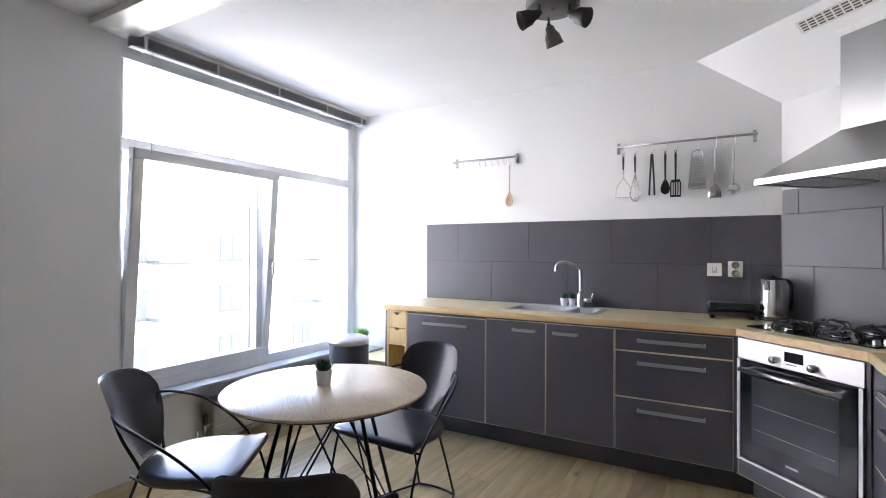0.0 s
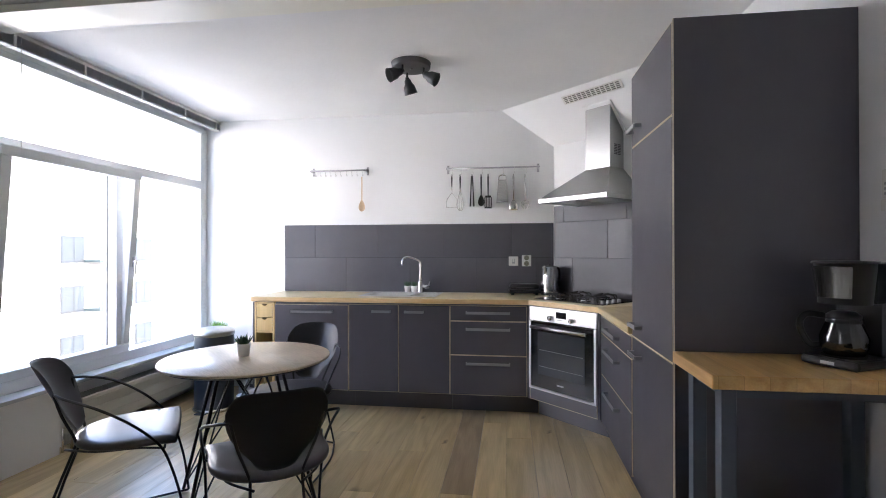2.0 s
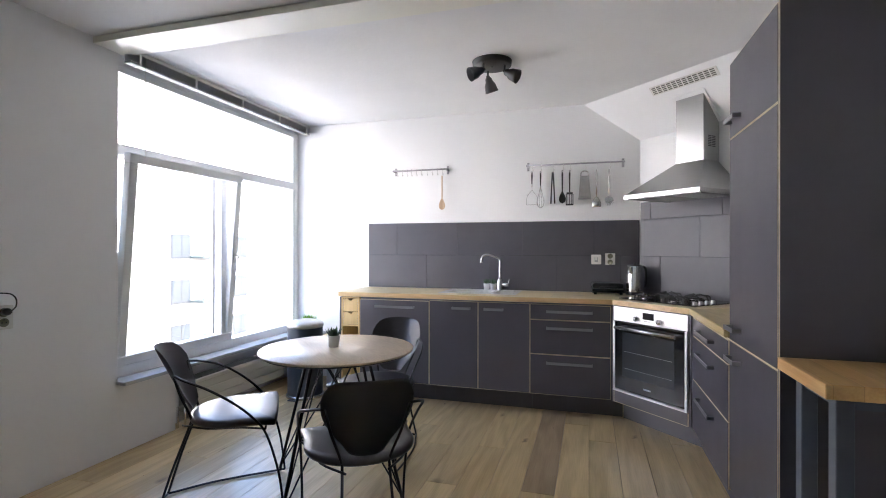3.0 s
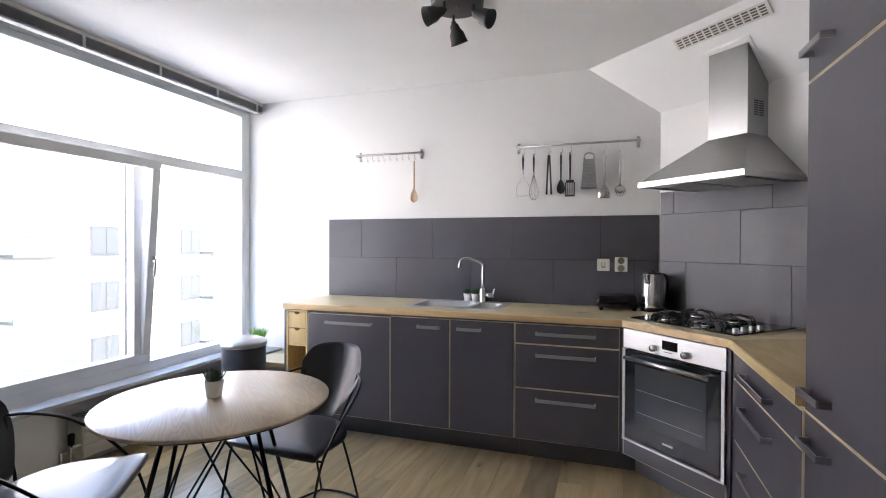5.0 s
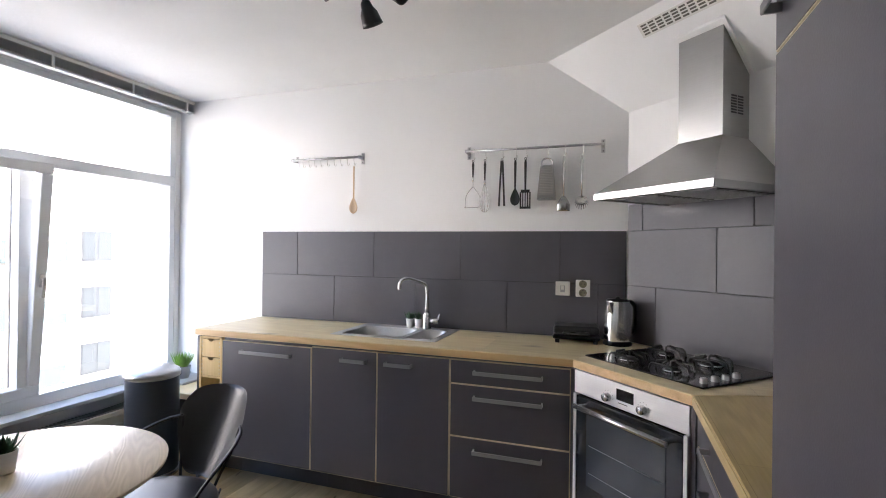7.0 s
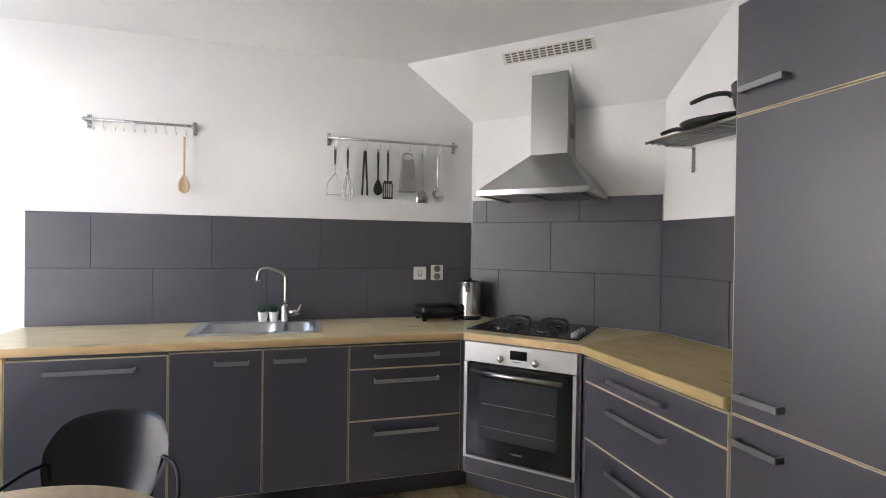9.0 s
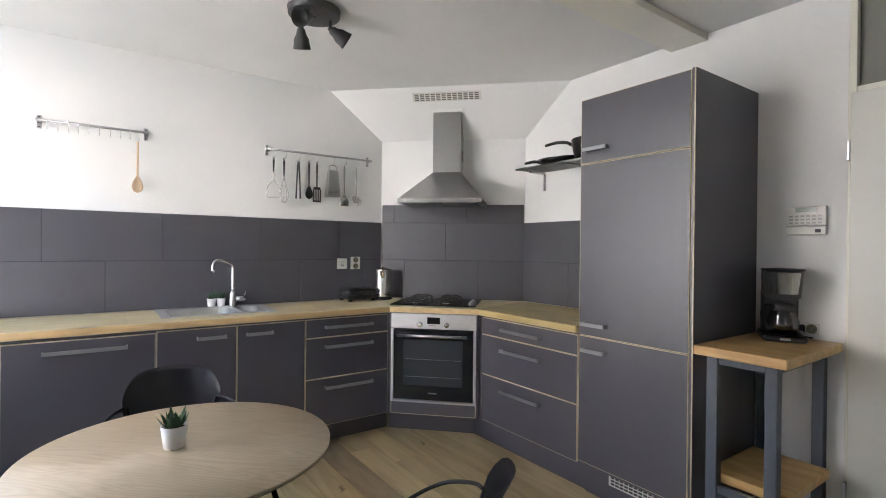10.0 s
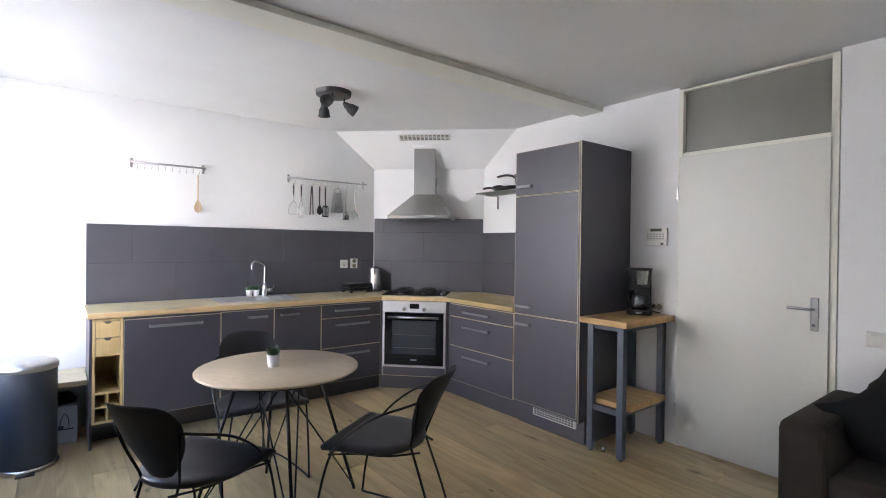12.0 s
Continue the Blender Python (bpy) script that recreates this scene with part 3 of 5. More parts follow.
for z0 in (0.632, 0.745):
    bm = bmesh.new()
    n = 12
    lo = [(-1.754, z0), (-1.618, z0), (-1.618, z0 + 0.108), (-1.665, z0 + 0.108)]
    lo += [(-1.686 + 0.021 * math.cos(math.pi * k / n), z0 + 0.108 - 0.016 * math.sin(math.pi * k / n)) for k in range(1, n)] + [(-1.707, z0 + 0.108), (-1.754, z0 + 0.108)]
    a, b = [bm.verts.new((x, -0.016, z)) for x, z in lo], [bm.verts.new((x, -0.004, z)) for x, z in lo]
    bm.faces.new(a), bm.faces.new(b[::-1])
    for i in range(len(lo)):
        bm.faces.new((a[i], b[i], b[(i + 1) % len(lo)], a[(i + 1) % len(lo)]))
    box(bm, -1.754, -1.748, -0.004, 0.42, z0, z0 + 0.10)
    box(bm, -1.624, -1.618, -0.004, 0.42, z0, z0 + 0.10)
    box(bm, -1.748, -1.624, -0.004, 0.42, z0, z0 + 0.006)
    d = part("drawer", bm, PLYZ, openu, "small birch drawer with a half-round finger cut")
    bm = bmesh.new()
    for x in (-1.7545, -1.6225):
        for k in range(4):
            box(bm, x, x + 0.005, -0.0168, -0.0158, z0 + 0.012 + k * 0.024, z0 + 0.022 + k * 0.024)
    tagged(part("dovetails", bm, PLY, d), kind="stuff")

# tall unit
tall = thing("tall_cupboard", "tall dark blue-grey fridge cupboard with pale ply edges, doors closed", "tall cupboard", pose(0.921, 1.952, 0, 0, 0, -90))
bm = carcass(0.0, 0.607, 0.165, 2.13, 0.585)
part("body", bm, LAM, tall)
bm = block(0.608, 0.624, 0.0505, 0.595, 0.0, 0.1655)
box(bm, 0.608, 0.624, -0.0175, 0.595, 0.166, 2.134)
part("side_panel", bm, LAM, tall)
part("edge_strip", block(0.6185, 0.6238, -0.0192, -0.0177, 0.167, 2.133), PLY, tall, "pale ply edge of the side panel")
front("door", tall, 0.002, 0.604, 0.185, 0.8640, (0.035, 0.180, 0.792), "lower cupboard door")
front("door", tall, 0.002, 0.604, 0.8665, 1.7830, (0.035, 0.180, 0.930), "high middle cupboard door")
front("door", tall, 0.002, 0.604, 1.7860, 2.130, (0.035, 0.180, 1.855), "small top cupboard door")
plinth(tall, 0.0, 0.607, 0.05, 0.163)
grille = part("grille", block(0.16, 0.56, 0.036, 0.050, 0.095, 0.175, 0.002), PLASTIC, tall, "white slotted air grille")
# slots are dark bars on a closed plate, their shade painted
bm = bmesh.new()
for k in range(4):
    for j in range(14):
        x = 0.175 + j * 0.0265
        box(bm, x, x + 0.021, 0.0345, 0.0358, 0.105 + k * 0.0165, 0.115 + k * 0.0165)
part("slots", bm, DARKP, grille)

# oven unit on the diagonal
OV = lambda: pose(0.455, 3.245, 0, 0, 0, -45)  # noqa: E731
W = 0.6364
ovu = thing("oven_unit", "dark blue-grey corner housing of the oven", "kitchen unit", OV())
bm = bmesh.new()
box(bm, 0.002, 0.018, -0.016, 0.50, 0.165, 0.868)
box(bm, W - 0.018, W - 0.002, -0.016, 0.50, 0.165, 0.868)
box(bm, 0.018, W - 0.018, 0.0, 0.50, 0.240, 0.256)
part("body", bm, LAM, ovu)
bm = bmesh.new()
box(bm, 0.020, W - 0.020, -0.0175, 0.0, 0.168, 0.255, mat=1)
box(bm, 0.0245, W - 0.0245, -0.0190, -0.0174, 0.1725, 0.2505, mat=0)
part("base_panel", bm, [LAM, PLY], ovu)
plinth(ovu, -0.045, W + 0.062, 0.155)
oven = thing("oven", "built-in steel oven with black glass door, off", "oven", OV())
part("body", block(0.022, W - 0.022, 0.0, 0.48, 0.262, 0.866), BLACKM, oven)
pan = part("control_panel", block(0.020, W - 0.020, -0.022, -0.001, 0.765, 0.868, 0.002), PANEL, oven, "brushed steel control panel")
part("display", block(0.276, 0.366, -0.0235, -0.0221, 0.800, 0.846), HOBG, pan, "black oven clock display")
part("mark", block(0.285, 0.335, -0.0230, -0.0221, 0.787, 0.790), DARKP, pan)
for x in (0.228, 0.414):
    k = part("knob", lathe(bmesh.new(), [(0, 0.024), (0.0155, 0.024), (0.0170, 0.021), (0.018, 0.0)], m=pose(x, -0.022, 0.797, 90, 0, 0), n=24), STEELH, pan, "round steel knob")
    part("knob_mark", block(x - 0.001, x + 0.001, -0.0472, -0.0462, 0.800, 0.814), DARKP, k)
    bm = bmesh.new()
    for a in range(-3, 4):
        c, s = math.cos(radians(90 + a * 32)), math.sin(radians(90 + a * 32))
        box(bm, x + c * 0.028 - 0.0012, x + c * 0.028 + 0.0012, -0.0228, -0.0221, 0.797 + s * 0.028 - 0.0012, 0.797 + s * 0.028 + 0.0012)
    part("scale_marks", bm, DARKP, k)
od = part("oven_door", block(0.040, W - 0.040, -0.030, -0.001, 0.275, 0.758, 0.003), OVENG, oven, "black glass oven door")
part("window", block(0.110, W - 0.110, -0.0316, -0.0302, 0.375, 0.690, 0.0), OVENI, od, "grey see-through oven window")
part("rack", bar([(0.125, -0.0322, 0.555), (W - 0.125, -0.0322, 0.555)], 0.0016), ALU, od)
part("rack", bar([(0.125, -0.0322, 0.435), (W - 0.125, -0.0322, 0.435)], 0.0012), ALU, od)
part("badge", block(0.288, 0.348, -0.0312, -0.0302, 0.318, 0.328), SATIN, od)
for x0, x1 in ((0.021, 0.038), (W - 0.038, W - 0.021)):
    part("side_trim", block(x0, x1, -0.030, -0.001, 0.268, 0.762, 0.001), PANEL, oven)
part("base_trim", block(0.021, W - 0.021, -0.031, -0.001, 0.256, 0.267), PANEL, oven)
bm = bar([(0.075, -0.072, 0.722), (W - 0.075, -0.072, 0.722)], 0.011, n=12)
for x in (0.10, W - 0.10):
    box(bm, x - 0.008, x + 0.008, -0.070, -0.031, 0.714, 0.730)
part("door_handle", bm, STEELH, od, "long steel tube handle")

# worktop
worktop = thing("worktop", "pale pine worktop with warm knots and a rounded front edge", "worktop", pose(0, 0, 0))
Z0, Z1 = 0.873, 0.912
SX0, SX1, SY0, SY1 = -0.915, -0.305, 3.375, 3.785
bm = bmesh.new()
vs = {}
outer = [(-1.800, 3.222), (0.445, 3.222), (0.682, NORTH - 0.001), (-1.800, NORTH - 0.001)]
inner = [(SX0, SY0), (SX1, SY0), (SX1, SY1), (SX0, SY1)]
for z in (Z0, Z1):
    o, n = [bm.verts.new((x, y, z)) for x, y in outer], [bm.verts.new((x, y, z)) for x, y in inner]
    vs[z] = o, n
    for k in range(4):
        bm.faces.new((o[k], o[(k + 1) % 4], n[(k + 1) % 4], n[k]))
for side in (0, 1):
    for k in range(4):
        a, b = vs[Z0][side], vs[Z1][side]
        bm.faces.new((a[k], a[(k + 1) % 4], b[(k + 1) % 4], b[k]))
bmesh.ops.recalc_face_normals(bm, faces=bm.faces)
bmesh.ops.bevel(bm, geom=[e for e in bm.edges if all(abs(v.co.y - 3.222) < 1e-4 for v in e.verts)], offset=0.004, segments=2, affect="EDGES")
part("long_board", bm, TOPX, worktop)
part("corner_board", prism(bmesh.new(), [(0.4465, 3.2215), (0.884, 2.783), (1.500, 2.998), (0.6835, NORTH - 0.002)], Z0, Z1 + 0.0005, 0.003), TOPX, worktop)
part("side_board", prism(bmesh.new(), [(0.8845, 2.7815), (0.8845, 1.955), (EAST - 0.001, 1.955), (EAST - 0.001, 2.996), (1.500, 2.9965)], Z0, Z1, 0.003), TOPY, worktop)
part("nosing", block(-1.799, 0.4445, 3.2185, 3.2217, Z0 + 0.003, Z1 - 0.0035, 0.001), NOSING, worktop, "warm front edge of the worktop")
part("nosing", prism(bmesh.new(), [(0.4458, 3.2188), (0.8820, 2.7826), (0.8838, 2.7832), (0.4472, 3.2206)], Z0 + 0.003, Z1 - 0.003), NOSING, worktop)
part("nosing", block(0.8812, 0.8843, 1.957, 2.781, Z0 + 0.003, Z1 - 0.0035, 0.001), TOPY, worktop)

# sink
sink = thing("sink", "inset stainless steel sink with a large and a small bowl", "sink", pose(0, 0, 0))
bm = bmesh.new()
Zs = Z1 + 0.0045
for x0, x1, y0, y1 in ((-0.935, -0.285, 3.358, 3.400), (-0.935, -0.285, 3.715, 3.805), (-0.935, -0.885, 3.400, 3.715), (-0.325, -0.285, 3.400, 3.715), (-0.515, -0.480, 3.400, 3.715)):
    box(bm, x0, x1, y0, y1, Z1 + 0.0012, Zs)
part("rim", bm, PANEL, sink)


def bowl(x0, x1, y0, y1, depth, r):
    bm = bmesh.new()
    rings = []
    for z, inset, rr in ((Zs + 0.0005, -0.004, r), (Zs - 0.006, 0.002, r), (Zs - depth + 0.03, 0.010, r), (Zs - depth + 0.008, 0.020, r * 0.9), (Zs - depth, 0.045, r * 0.6)):
        ring = []
        for cx, cy, a0 in ((x1 - inset - rr, y1 - inset - rr, 0), (x0 + inset + rr, y1 - inset - rr, 90), (x0 + inset + rr, y0 + inset + rr, 180), (x1 - inset - rr, y0 + inset + rr, 270)):
            ring += [bm.verts.new((cx + rr * math.cos(radians(a0 + k * 15)), cy + rr * math.sin(radians(a0 + k * 15)), z)) for k in range(7)]
        rings.append(ring)
    for a, b in zip(rings, rings[1:]):
        for i in range(len(a)):
            bm.faces.new((a[i], a[(i + 1) % len(a)], b[(i + 1) % len(a)], b[i])).smooth = True
    bm.faces.new(rings[-1])
    return bm


for b in ((-0.885, -0.515, 3.400, 3.715, 0.16, 0.07), (-0.480, -0.325, 3.400, 3.715, 0.12, 0.06)):
    o = part("bowl", bowl(*b), BOWL, sink)
    cx, cy, zb = (b[0] + b[1]) / 2, (b[2] + b[3]) / 2, Zs - b[4]
    part("drain", lathe(bmesh.new(), [(0, zb + 0.002), (0.030, zb + 0.003), (0.034, zb + 0.001)], (cx, cy), 20), CHROME, o)

tap = thing("mixer_tap", "brushed steel mixer tap with a high square-bent spout", "tap", pose(-0.478, 3.735, Zs))
part("body", lathe(bmesh.new(), [(0, 0), (0.024, 0), (0.029, 0.006), (0.025, 0.010), (0.025, 0.085), (0.020, 0.100), (0.013, 0.108), (0, 0.108)], n=20), STEELH, tap)
part("spout", bar(spline([(0, 0, 0.10), (0, 0, 0.250), (-0.006, -0.004, 0.272), (-0.022, -0.015, 0.288), (-0.085, -0.058, 0.313), (-0.122, -0.083, 0.311), (-0.141, -0.096, 0.290), (-0.146, -0.099, 0.245)], 5), 0.0120, n=12), STEELH, tap)
lever = part("lever", bar([(0.018, 0, 0.052), (0.078, 0, 0.055)], 0.019, n=12), STEELH, tap)
part("grip", bar([(0.068, 0, 0.05), (0.084, 0.0, 0.100)], [0.008, 0.006], n=10), STEELH, lever)


def spiky_plant(name, label, at, pot_mat, pot_r, pot_h, leaves, length, leaf_mat, width, seed, upright=0.5):
    rng = random.Random(seed)
    t = thing(name, label, "potted plant", at)
    part("pot", lathe(bmesh.new(), [(0, 0), (pot_r * 0.74, 0), (pot_r * 0.78, 0.003), (pot_r, pot_h), (pot_r * 0.9, pot_h), (pot_r * 0.86, pot_h * 0.86)], n=24), pot_mat, t)
    part("soil", lathe(bmesh.new(), [(0, pot_h * 0.84), (pot_r * 0.89, pot_h * 0.83)], n=20), SOIL, t)
    bm = bmesh.new()
    for i in range(leaves):
        a, out = i * 2.39996 + rng.uniform(-0.2, 0.2), (i + 0.5) / leaves
        tilt = out ** 0.7 * (1.25 - upright)
        ln = length * rng.uniform(0.75, 1.1) * (0.75 + 0.35 * out)
        d = Vector((math.cos(a) * math.sin(tilt), math.sin(a) * math.sin(tilt), math.cos(tilt)))
        side = Vector((-math.sin(a), math.cos(a), 0)) * width
        nrm = d.cross(side).normalized() * width * 0.5
        q0 = Vector((math.cos(a), math.sin(a), 0)) * pot_r * 0.45 * out + Vector((0, 0, pot_h * 0.82))
        q1, q2 = q0 + d * ln * 0.45 + Vector((math.cos(a), math.sin(a), 0)) * ln * 0.06, q0 + d * ln
        v = [bm.verts.new(p) for p in (q0 - side * 0.7, q0 + side * 0.7, q1 - side, q1 + side, q2, q1 + nrm, q0 + nrm)]
        for f in ((0, 2, 5, 6), (1, 6, 5, 3), (2, 4, 5), (3, 5, 4), (0, 1, 3, 2), (2, 3, 4)):
            bm.faces.new([v[k] for k in f])
    part("leaves", bm, leaf_mat, t)
    return t


for x in (-0.605, -0.545):
    spiky_plant("succulent", "small dark green succulent in a white pot behind the sink", pose(x, 3.770, Zs), POT, 0.029, 0.056, 26, 0.058, LEAF, 0.0075, int(x * -1000), 0.75)
spiky_plant("succulent", "spiky green succulent in a white pot on the table", pose(-1.052, 1.806, 0.746), POT, 0.036, 0.064, 26, 0.062, LEAF, 0.0085, 5, 0.62)

# hob
hob = thing("gas_hob", "black four-burner gas hob with iron pan supports", "hob", pose(0.894, 3.242, Z1 + 0.0012, 0, 0, -45))
part("plate", block(-0.330, 0.288, -0.238, 0.245, 0.0, 0.007, 0.003), HOBG, hob, "glossy black enamel plate")


def burner(x, y, r):
    b = part("burner", lathe(bmesh.new(), [(0, 0.022), (r * 0.72, 0.022), (r * 0.78, 0.018), (r * 0.78, 0.014), (r, 0.013), (r * 1.05, 0.007)], (x, y), 22), IRON, hob)
    part("crown", lathe(bmesh.new(), [(r * 0.80, 0.0075), (r * 1.12, 0.0075), (r * 1.10, 0.0125), (r * 1.02, 0.0145)], (x, y), 22), STEELH, b)
    bm = bmesh.new()
    for sy in (-1, 1):
        pts = [(x - 0.058, y + sy * 0.066, 0.008), (x - 0.054, y + sy * 0.064, 0.030), (x - 0.044, y + sy * 0.064, 0.037), (x + 0.044, y + sy * 0.064, 0.037), (x + 0.054, y + sy * 0.064, 0.030), (x + 0.058, y + sy * 0.066, 0.008)]
        tube(bm, pts, 0.0028, n=4, flat=2.0)
        tube(bm, [(x, y + sy * 0.064, 0.037), (x, y + sy * 0.030, 0.047), (x, y + sy * 0.024, 0.047)], 0.0026, n=4, flat=2.2)
    for sx in (-1, 1):
        tube(bm, [(x + sx * 0.082, y, 0.010), (x + sx * 0.074, y, 0.034), (x + sx * 0.030, y, 0.047), (x + sx * 0.024, y, 0.047)], 0.0026, n=4, flat=2.2)
    part("pan_support", bm, IRON, b)


for x, y, r in ((-0.160, -0.132, 0.040), (0.064, -0.128, 0.034), (-0.165, 0.112, 0.036), (0.062, 0.116, 0.046)):
    burner(x, y, r)
for k in range(4):
    part("knob", lathe(bmesh.new(), [(0, 0.026), (0.0125, 0.026), (0.0140, 0.024), (0.0150, 0.007)], (0.246, -0.178 + k * 0.064), 18), ALU, hob, "round satin metal knob")

# cooker hood, in the diagonal wall's own axes: x along it, y out of the room
hood = thing("cooker_hood", "brushed steel pyramid cooker hood with a square chimney", "cooker hood", pose(1.095, 3.415, 0, 0, 0, -45))
bm = bmesh.new()
a = [bm.verts.new(p) for p in ((-0.30, -0.50, 1.678), (0.30, -0.50, 1.678), (0.30, -0.012, 1.678), (-0.30, -0.012, 1.678))]
b = [bm.verts.new(p) for p in ((-0.108, -0.178, 1.910), (0.108, -0.178, 1.910), (0.108, -0.002, 1.910), (-0.108, -0.002, 1.910))]
for i in range(4):
    bm.faces.new((a[i], a[(i + 1) % 4], b[(i + 1) % 4], b[i]))
part("canopy", bm, STEEL, hood)
part("front_lip", block(-0.301, 0.301, -0.504, -0.494, 1.648, 1.678, 0.001), LIP, hood, "bright steel front lip")
bm = block(-0.301, -0.291, -0.494, -0.012, 1.648, 1.678)
box(bm, 0.291, 0.301, -0.494, -0.012, 1.648, 1.678)
part("side_lip", bm, STEEL, hood)
part("under_plate", block(-0.291, 0.291, -0.494, -0.014, 1.655, 1.661), STEEL, hood)
for x0, x1 in ((-0.255, -0.01), (0.01, 0.255)):
    f = part("filter", block(x0, x1, -0.42, -0.06, 1.650, 1.6545), FILTER, hood, "grey metal grease filter")
    bm = bmesh.new()
    for k in range(11):
        box(bm, x0 + 0.01, x1 - 0.01, -0.41 + k * 0.031, -0.395 + k * 0.031, 1.6475, 1.6495)
    part("filter_ribs", bm, FILTER, f)
part("control_strip", block(-0.10, 0.10, -0.470, -0.445, 1.6515, 1.6545), BLACKP, hood)


def slope_z(y):
    """Height of the sloping panel at a distance from the corner wall."""
    return 2.195 + (2.53 - 2.195) * (-y) / 0.318


bm = bmesh.new()
lo = [bm.verts.new((x, y, 1.9105)) for x, y in ((-0.108, -0.178), (0.108, -0.178), (0.108, -0.002), (-0.108, -0.002))]
hi = [bm.verts.new((x, y, slope_z(y) - 0.004)) for x, y in ((-0.108, -0.178), (0.108, -0.178), (0.108, -0.002), (-0.108, -0.002))]
for i in range(4):
    bm.faces.new((lo[i], lo[(i + 1) % 4], hi[(i + 1) % 4], hi[i]))
bm.faces.new(hi)
part("chimney", bm, STEEL, hood)
# chimney stays closed; dark bars paint the shaded slots
bm = bmesh.new()
for k in range(7):
    for j in range(2):
        for s in (-1, 1):
            box(bm, s * 0.1075, s * 0.1092, -0.125 + j * 0.045, -0.088 + j * 0.045, 2.010 + k * 0.012, 2.017 + k * 0.012)
tagged(part("chimney_slots", bm, DARKP, hood), kind="stuff")
bm = bmesh.new()
for x0, x1, y0, y1 in ((-0.128, 0.128, -0.198, -0.181), (-0.128, -0.111, -0.181, -0.004), (0.111, 0.128, -0.181, -0.004)):
    vs = [bm.verts.new((x, y, slope_z(y) + dz)) for x in (x0, x1) for y in (y0, y1) for dz in (-0.012, -0.0005)]
    for f in ((0, 1, 3, 2), (4, 6, 7, 5), (0, 4, 5, 1), (2, 3, 7, 6), (0, 2, 6, 4), (1, 5, 7, 3)):
        bm.faces.new([vs[i] for i in f])
part("collar", bm, PAINT, hood, "white trim round the chimney head")

# air vent on the slope
vent = thing("air_vent", "white slotted ventilation grille on the sloping ceiling panel", "vent", pose(1.095, 3.415, 0, 0, 0, -45) @ Matrix.Translation((0.008, -0.262, slope_z(-0.262) - 0.0005)) @ Matrix.Rotation(-math.atan2(2.53 - 2.195, 0.318), 4, "X"))
part("plate", block(-0.262, 0.262, -0.036, 0.036, -0.008, -0.001, 0.002), PLASTIC, vent)
# slot shade painted as bars lying on the plate
bm = bmesh.new()
for j in range(12):
    for k in range(4):
        x, y = -0.244 + j * 0.0415, -0.027 + k * 0.0145
        box(bm, x, x + 0.031, y, y + 0.0085, -0.0093, -0.0081)
part("slots", bm, SLOTM, vent)

# ---- things on the worktop and walls ----
kettle = thing("kettle", "polished steel electric kettle with a black handle on the worktop", "kettle", pose(0.640, 3.685, Z1 + 0.001, 0, 0, 12))
part("base", lathe(bmesh.new(), [(0, 0), (0.074, 0), (0.076, 0.008), (0.070, 0.016), (0.070, 0.024)], n=28), BLACKP, kettle)
part("body", lathe(bmesh.new(), [(0.070, 0.024), (0.072, 0.05), (0.064, 0.205), (0.061, 0.234)], n=32), CHROME, kettle)
part("lid", lathe(bmesh.new(), [(0.061, 0.234), (0.052, 0.243), (0.012, 0.247), (0.010, 0.257), (0, 0.258)], n=28), BLACKP, kettle)
bm = bmesh.new()
v = [bm.verts.new(p) for p in ((-0.030, -0.052, 0.228), (-0.060, -0.066, 0.236), (-0.034, -0.056, 0.165), (-0.060, -0.020, 0.228), (-0.055, -0.034, 0.165))]
for f in ((0, 1, 2), (1, 3, 4), (1, 4, 2), (0, 3, 1)):
    bm.faces.new([v[i] for i in f])
spout = part("spout", bm, CHROME, kettle)
part("mouth", prism(bmesh.new(), [(-0.036, -0.050), (-0.057, -0.063), (-0.057, -0.030)], 0.2385, 0.2400), DARKP, spout)
part("handle", bar(spline([(0.045, 0.030, 0.225), (0.085, 0.050, 0.222), (0.105, 0.060, 0.185), (0.100, 0.058, 0.09), (0.068, 0.040, 0.045)], 5), [0.010] * 11 + [0.012] * 10, n=10, flat=1.3), BLACKP, kettle)

grill = thing("contact_grill", "low black contact grill with its lid closed", "contact grill", pose(0.425, 3.695, Z1 + 0.001, 0, 0, 4))
part("base", block(-0.125, 0.125, -0.085, 0.095, 0.020, 0.045, 0.010, seg=2), BLACKP, grill)
part("lid", block(-0.122, 0.122, -0.085, 0.090, 0.048, 0.092, 0.018, seg=3), BLACKP, grill)
part("lid_handle", bar(spline([(-0.06, -0.082, 0.055), (-0.055, -0.110, 0.060), (0.055, -0.110, 0.060), (0.06, -0.082, 0.055)], 4), 0.008), BLACKP, grill)
for x in (-0.10, 0.10):
    for y in (-0.065, 0.075):
        part("foot", block(x - 0.012, x + 0.012, y - 0.012, y + 0.012, 0.0, 0.020, 0.002), BLACKP, grill)


